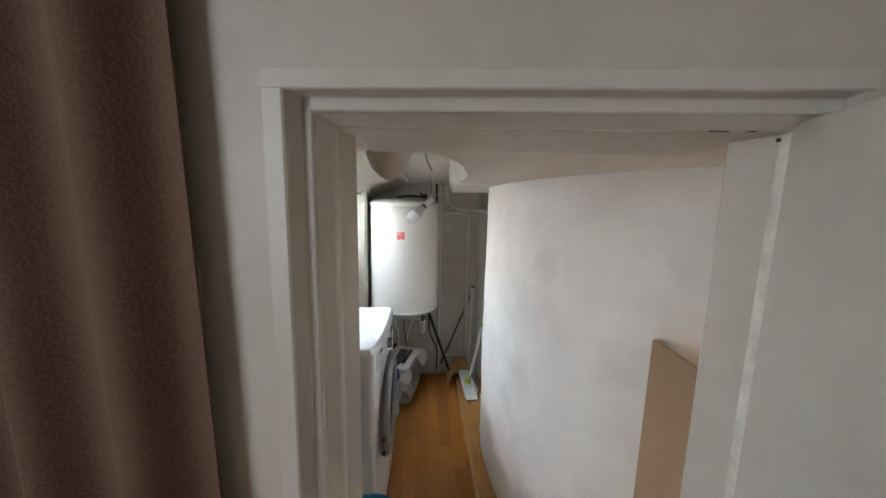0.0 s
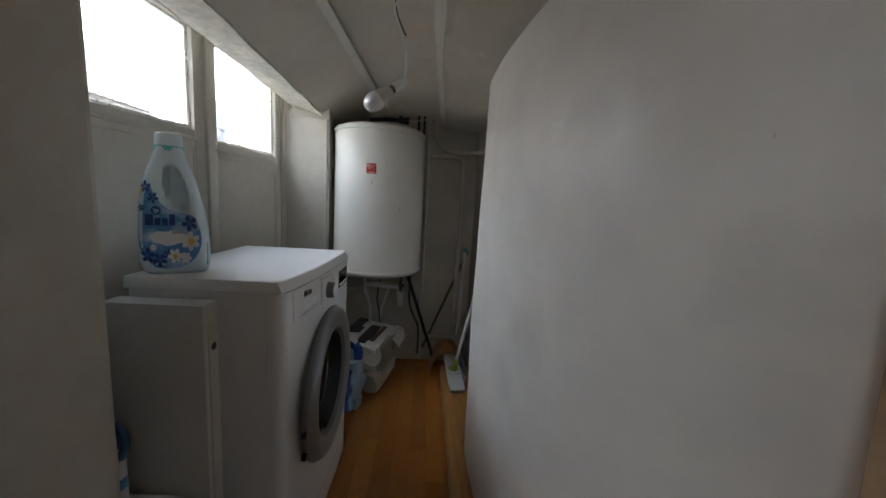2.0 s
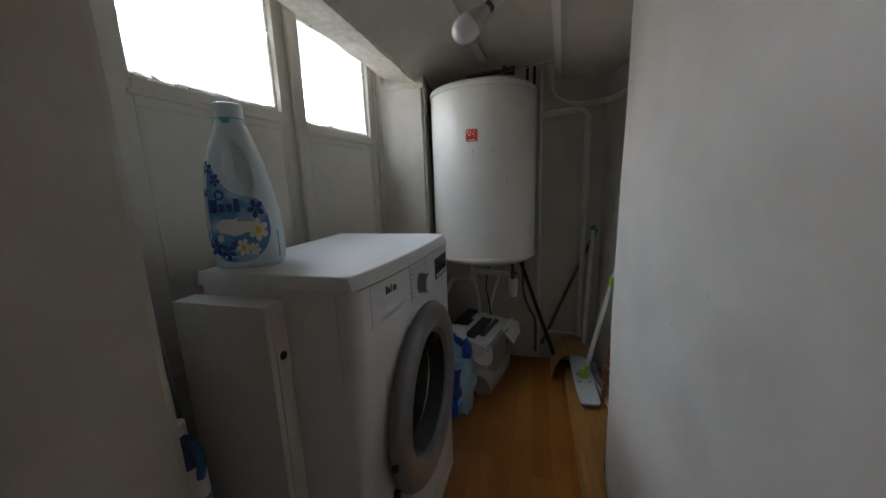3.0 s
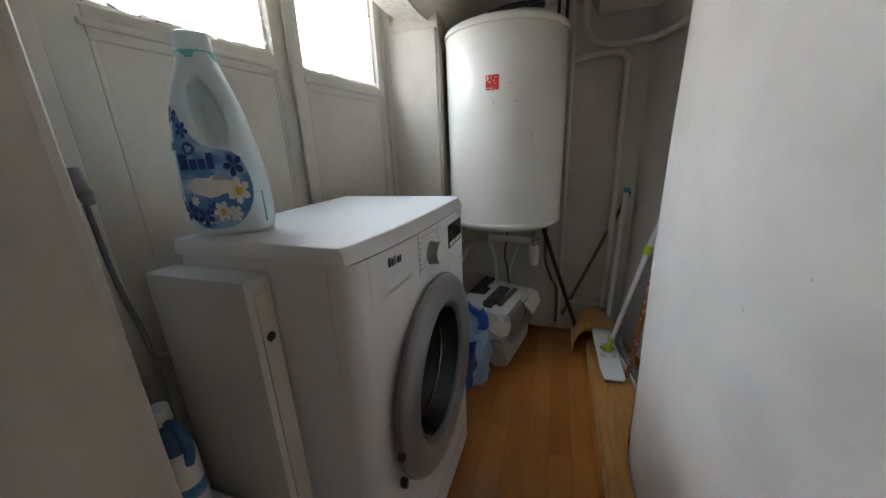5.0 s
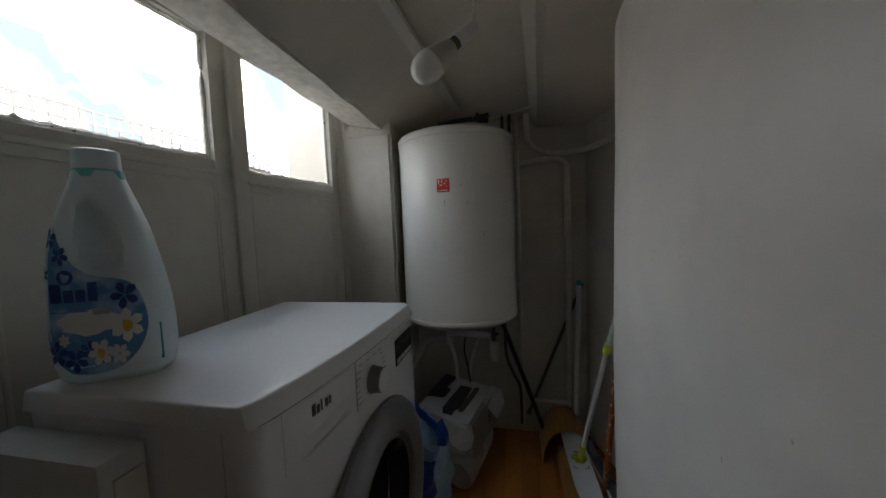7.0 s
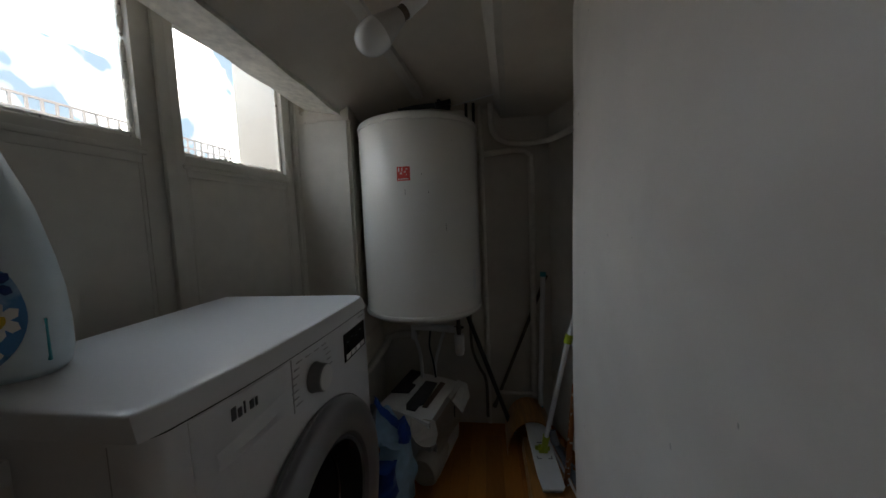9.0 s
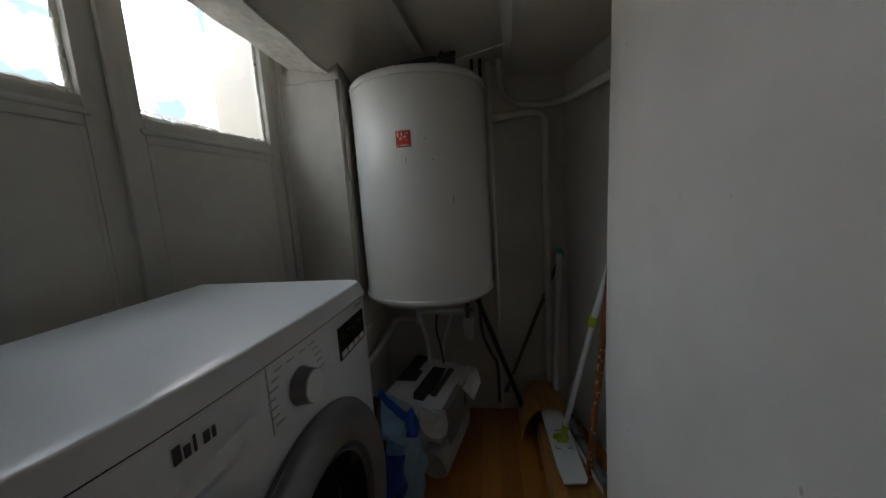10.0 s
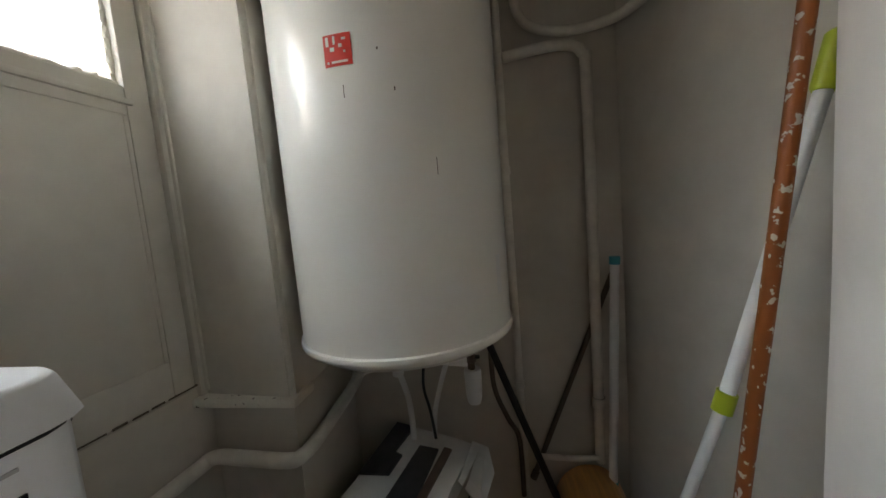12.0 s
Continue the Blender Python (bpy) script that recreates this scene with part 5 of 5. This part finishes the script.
drain_cord()
bar = thing("dark_pole", "dark brown pole leaning against the plaster beside the doorway", "pole", (-0.325, 0.88, 0))
part("shaft", tube([(-0.322, 0.870, 0.0), (-0.352, 0.885, 0.60), (-0.384, 0.900, 1.275)], 0.0125, 14), DARK_METAL, bar)
part("end_cap", tube([(-0.384, 0.900, 1.273), (-0.3845, 0.9005, 1.290), (-0.385, 0.9005, 1.297)], [0.0130, 0.0125, 0.008], 14), BLACK, bar)
part("white_band", tube([(-0.3805, 0.8985, 1.205), (-0.3832, 0.8998, 1.262)], 0.0130, 14), STICKER_WHITE, bar, "white band below the tip")
part("sticker", tube([(-0.3705, 0.8938, 0.990), (-0.3735, 0.8952, 1.050)], 0.0129, 14), GREY, bar, "pale worn sticker")

# plaster lumps under the stairs, by the doorway
lumps = bmesh.new()
for c, r in (((-0.058, 0.785, 1.645), (0.066, 0.090, 0.156)), ((-0.012, 0.800, 1.70), (0.055, 0.10, 0.14)), ((-0.165, 0.672, 1.580), (0.056, 0.075, 0.135)), ((-0.24, 0.70, 1.60), (0.09, 0.09, 0.145)), ((-0.105, 0.66, 1.62), (0.06, 0.07, 0.09))):
    ball = bmesh.new()
    bmesh.ops.create_uvsphere(ball, u_segments=32, v_segments=20, radius=1)
    for v in ball.verts:
        n = 1 + 0.05 * noise.noise(v.co * 2.2)
        v.co = Vector((c[0] + r[0] * v.co.x * n, c[1] + r[1] * v.co.y * n, c[2] + r[2] * v.co.z * n))
    lumps = join(lumps, ball)
structure("ceiling_bulges", lumps, CEILING, "rounded plaster bulges under the stairs", True, "ceiling")

# flakes and cracks on the ceiling
for k, (x, y, z, l, turn) in enumerate(((-0.36, 1.62, 1.640, 0.035, 70), (-0.30, 1.70, 1.668, 0.030, 120), (-0.34, 1.86, 1.616, 0.045, 60), (-0.27, 2.05, 1.622, 0.04, 85), (0.30, 1.62, 1.528, 0.03, 30), (0.10, 1.30, 1.752, 0.02, 10), (0.02, 1.56, 1.717, 0.03, 165))):
    f = thing("paint_flake", "curled flake of old paint on the ceiling", "paint flake", (x, y, z), "flakes on the ceiling")
    part("flake", turned(box(-l / 2, l / 2, -0.003, 0.003, -0.006, 0.001, 0.0008), pose(x, y, z, 10, 4, turn)), BROWN_METAL if k % 2 else OLD_PAINT, f, smooth=False)

# pull cord of the heater strap
cordlet = thing("string", "taut white string from the heater strap to the soffit", "string", (0.05, 2.36, 1.47))
part("line", tube([(0.045, 2.35, 1.470), (0.205, 2.37, 1.508)], 0.0022, 6), WHITE_PLASTIC, cordlet)

# ---- door leaf and curtain ----
leaf = thing("door_1", "white painted plain door standing open", "door", (0.52, 0.42, 0))
leaf["kind"] = "structure"
LEAF = pose(0.456, 0.424, 0.0, 0, 0, -111)
part("leaf", turned(box(0.0, 0.58, 0.0, 0.035, 0.012, 1.547, 0.004), LEAF), PAINT, leaf)
part("edge_band", turned(box(-0.003, 0.0005, 0.004, 0.031, 0.012, 1.545, 0.001), LEAF), OLD_PAINT, leaf, "worn door edge")
for z in (0.25, 1.30):
    part("hinge", tube([(0.464, 0.429, z), (0.464, 0.429, z + 0.07)], 0.006, 12), PAINT, leaf)


def curtain():
    c = thing("curtain", "dark brown curtain hanging beside the doorway", "curtain", (-0.33, 0.25, 0))
    bm = bmesh.new()
    cols = []
    for i in range(60):
        f = i / 59
        x = -0.236 - 0.62 * f
        y = 0.400 + 0.045 * f + 0.016 * math.sin(f * 34) + 0.008 * math.sin(f * 13 + 1)
        cols.append([bm.verts.new((x + 0.02 * (z - 1.2) * -0.25 + (1.45 - z) * 0.018, y + d, z)) for z in (0.02, 0.5, 1.0, 1.5, 2.2) for d in (0.0, 0.004)])
    for a, b in zip(cols, cols[1:]):
        for k in range(0, 8, 2):
            bm.faces.new((a[k], b[k], b[k + 2], a[k + 2]))
            bm.faces.new((a[k + 1], a[k + 3], b[k + 3], b[k + 1]))
    for col in (cols[0], cols[-1]):
        for k in range(0, 8, 2):
            bm.faces.new((col[k], col[k + 1], col[k + 3], col[k + 2]))
    part("cloth", bm, BROWN_CLOTH, c)
    part("rail", tube([(-0.24, 0.402, 2.21), (-0.92, 0.448, 2.21)], 0.010, 12), DARK_METAL, c)


curtain()

# ---- outside the window ----
structure("ground", box(-60, -0.95, -40, 60, -3.4, -3.2), COURTYARD, "grey courtyard far below", category="ground")
SKY_GLOW = bpy.data.materials.new("cloudy_sky")
SKY_GLOW.use_nodes = True
_n, _l = SKY_GLOW.node_tree.nodes, SKY_GLOW.node_tree.links
_n.remove(_n["Principled BSDF"])
_e, _t, _r, _c = _n.new("ShaderNodeEmission"), _n.new("ShaderNodeTexNoise"), _n.new("ShaderNodeValToRGB"), _n.new("ShaderNodeTexCoord")
_t.inputs["Scale"].default_value, _t.inputs["Detail"].default_value = 0.14, 4
_r.color_ramp.elements[0].position, _r.color_ramp.elements[0].color = 0.45, (0.085, 0.120, 0.150, 1)
_r.color_ramp.elements[1].position, _r.color_ramp.elements[1].color = 0.60, (1.0, 0.98, 0.945, 1)
_l.new(_c.outputs["Object"], _t.inputs["Vector"])
_l.new(_t.outputs[0], _r.inputs[0])
_l.new(_r.outputs[0], _e.inputs[0])
# bright cloud overhead, paler towards the horizon
_g, _v, _s, _m = _n.new("ShaderNodeNewGeometry"), _n.new("ShaderNodeVectorMath"), _n.new("ShaderNodeSeparateXYZ"), _n.new("ShaderNodeMapRange")
_v.operation = "NORMALIZE"
_l.new(_g.outputs["Position"], _v.inputs[0])
_l.new(_v.outputs[0], _s.inputs[0])
_p = _n.new("ShaderNodeMath")
_p.operation = "POWER"
_p.inputs[1].default_value = 2.5
_l.new(_s.outputs["Z"], _p.inputs[0])
_l.new(_p.outputs[0], _m.inputs[0])
_m.inputs[3].default_value, _m.inputs[4].default_value = SKY_HORIZON, SKY_ZENITH
_l.new(_m.outputs[0], _e.inputs[1])
_l.new(_e.outputs[0], _n["Material Output"].inputs[0])
structure("backdrop", box(-22.2, -22, -60, 70, -4, 45), SKY_GLOW, "bright sky with white clouds", category="sky")


def roof(name, x, y0, y1, z_wall, z_ridge, deep, label):
    r = thing(name, label, "building", (x, (y0 + y1) / 2, -3.2))
    part("wall", box(x - deep, x, y0, y1, -3.2, z_wall), FACADE, r, smooth=False)
    bm = bmesh.new()
    a = [bm.verts.new(p) for p in ((x + 0.15, y0 - 0.1, z_wall), (x + 0.15, y1 + 0.1, z_wall), (x - deep / 2, y1 + 0.1, z_ridge), (x - deep / 2, y0 - 0.1, z_ridge), (x - deep, y0 - 0.1, z_wall), (x - deep, y1 + 0.1, z_wall))]
    for q in ((0, 1, 2, 3), (3, 2, 5, 4), (0, 3, 4), (1, 5, 2), (0, 4, 5, 1)):
        bm.faces.new([a[k] for k in q])
    part("roof", bm, LEAD, r, "grey zinc roof", False)
    n = int((y1 - y0) / 0.9)
    for k in range(n):
        y = y0 + 0.4 + k * 0.9
        part("seam", tube([(x + 0.15, y, z_wall + 0.02), (x - deep / 2, y, z_ridge + 0.02)], 0.025, 4), LEAD, r)
    return r


r1 = roof("apartment_building", -9.0, 12.7, 26.0, 2.75, 3.45, 5.0, "white building with a zinc roof and blue parapet")
part("parapet", box(-9.0, -8.8, 12.7, 26.0, 2.25, 2.80, 0.02), BLUE_METAL, r1, "blue metal parapet", False)
for y in (17.2, 18.1):
    part("chimney", box(-10.4, -10.0, y, y + 0.42, 3.0, 3.95, 0.02), LEAD, r1, "grey chimney", False)
    part("chimney_cap", box(-10.5, -9.9, y - 0.1, y + 0.52, 3.95, 4.03, 0.02), LEAD, r1, smooth=False)
r2 = roof("apartment_building", -9.0, 3.0, 12.6, 3.42, 3.60, 5.0, "pale building with a low roof and railing")
for k in range(38):
    y = 3.2 + k * 0.25
    part("railing_post", box(-9.02, -8.97, y, y + 0.05, 3.4, 3.92), FACADE, r2, smooth=False)
for z in (3.90, 3.62):
    part("railing", box(-9.025, -8.965, 3.0, 12.6, z, z + 0.05), FACADE, r2, smooth=False)

# ---- oak strip parquet ----
WIDE = 0.071
strip_meshes = []
for length in (0.42, 0.58, 0.75):
    bm = box(-WIDE / 2 + 0.0002, WIDE / 2 - 0.0002, -length / 2 + 0.0002, length / 2 - 0.0002, -0.012, 0.0, 0.0)
    bmesh.ops.bevel(bm, geom=[e for e in bm.edges if min(v.co.z for v in e.verts) > -0.001], offset=0.0005, segments=1, affect="EDGES")
    me = bpy.data.meshes.new("strip")
    bm.to_mesh(me)
    bm.free()
    me.materials.append(WOOD_FLOOR)
    strip_meshes.append((length, me))
count = 0
for col in range(24):
    x = -0.72 + WIDE * (col + 0.5)
    y = -0.75
    while y < 2.70:
        length, me = random.choice(strip_meshes)
        ob = new("strip", me)
        ob.location = (x, y + length / 2, 0)
        ob.parent = FLOOR
        y += length
        count += 1

# the parquet goes on into the room behind, out of reach
verts, faces = [], []
for col in range(-19, 42):
    x = -0.72 + WIDE * (col + 0.5)
    if not -2.02 < x < 2.22:
        continue
    spans = [(-2.55, 0.41)] if col < 0 or col > 23 else [(-2.55, -0.75)]
    for start, stop in spans:
        y = start
        while y < stop - 0.02:
            end = min(y + random.choice((0.42, 0.58, 0.75)), stop)
            k = len(verts)
            w = WIDE / 2 - 0.0004
            verts += [(x + sx * w, yy, z) for z in (-0.012, -0.0003) for sx, yy in ((-1, y + 0.0004), (1, y + 0.0004), (1, end - 0.0004), (-1, end - 0.0004))]
            faces += [(k + 4, k + 5, k + 6, k + 7)] + [(k + i, k + (i + 1) % 4, k + 4 + (i + 1) % 4, k + 4 + i) for i in range(4)]
            y = end
me = bpy.data.meshes.new("parquet_strips")
me.from_pydata(verts, [], faces)
me.materials.append(WOOD_FLOOR)
tagged(new("parquet_strips", me), "oak strip parquet in the room before the doorway", "parquet", kind="stuff")
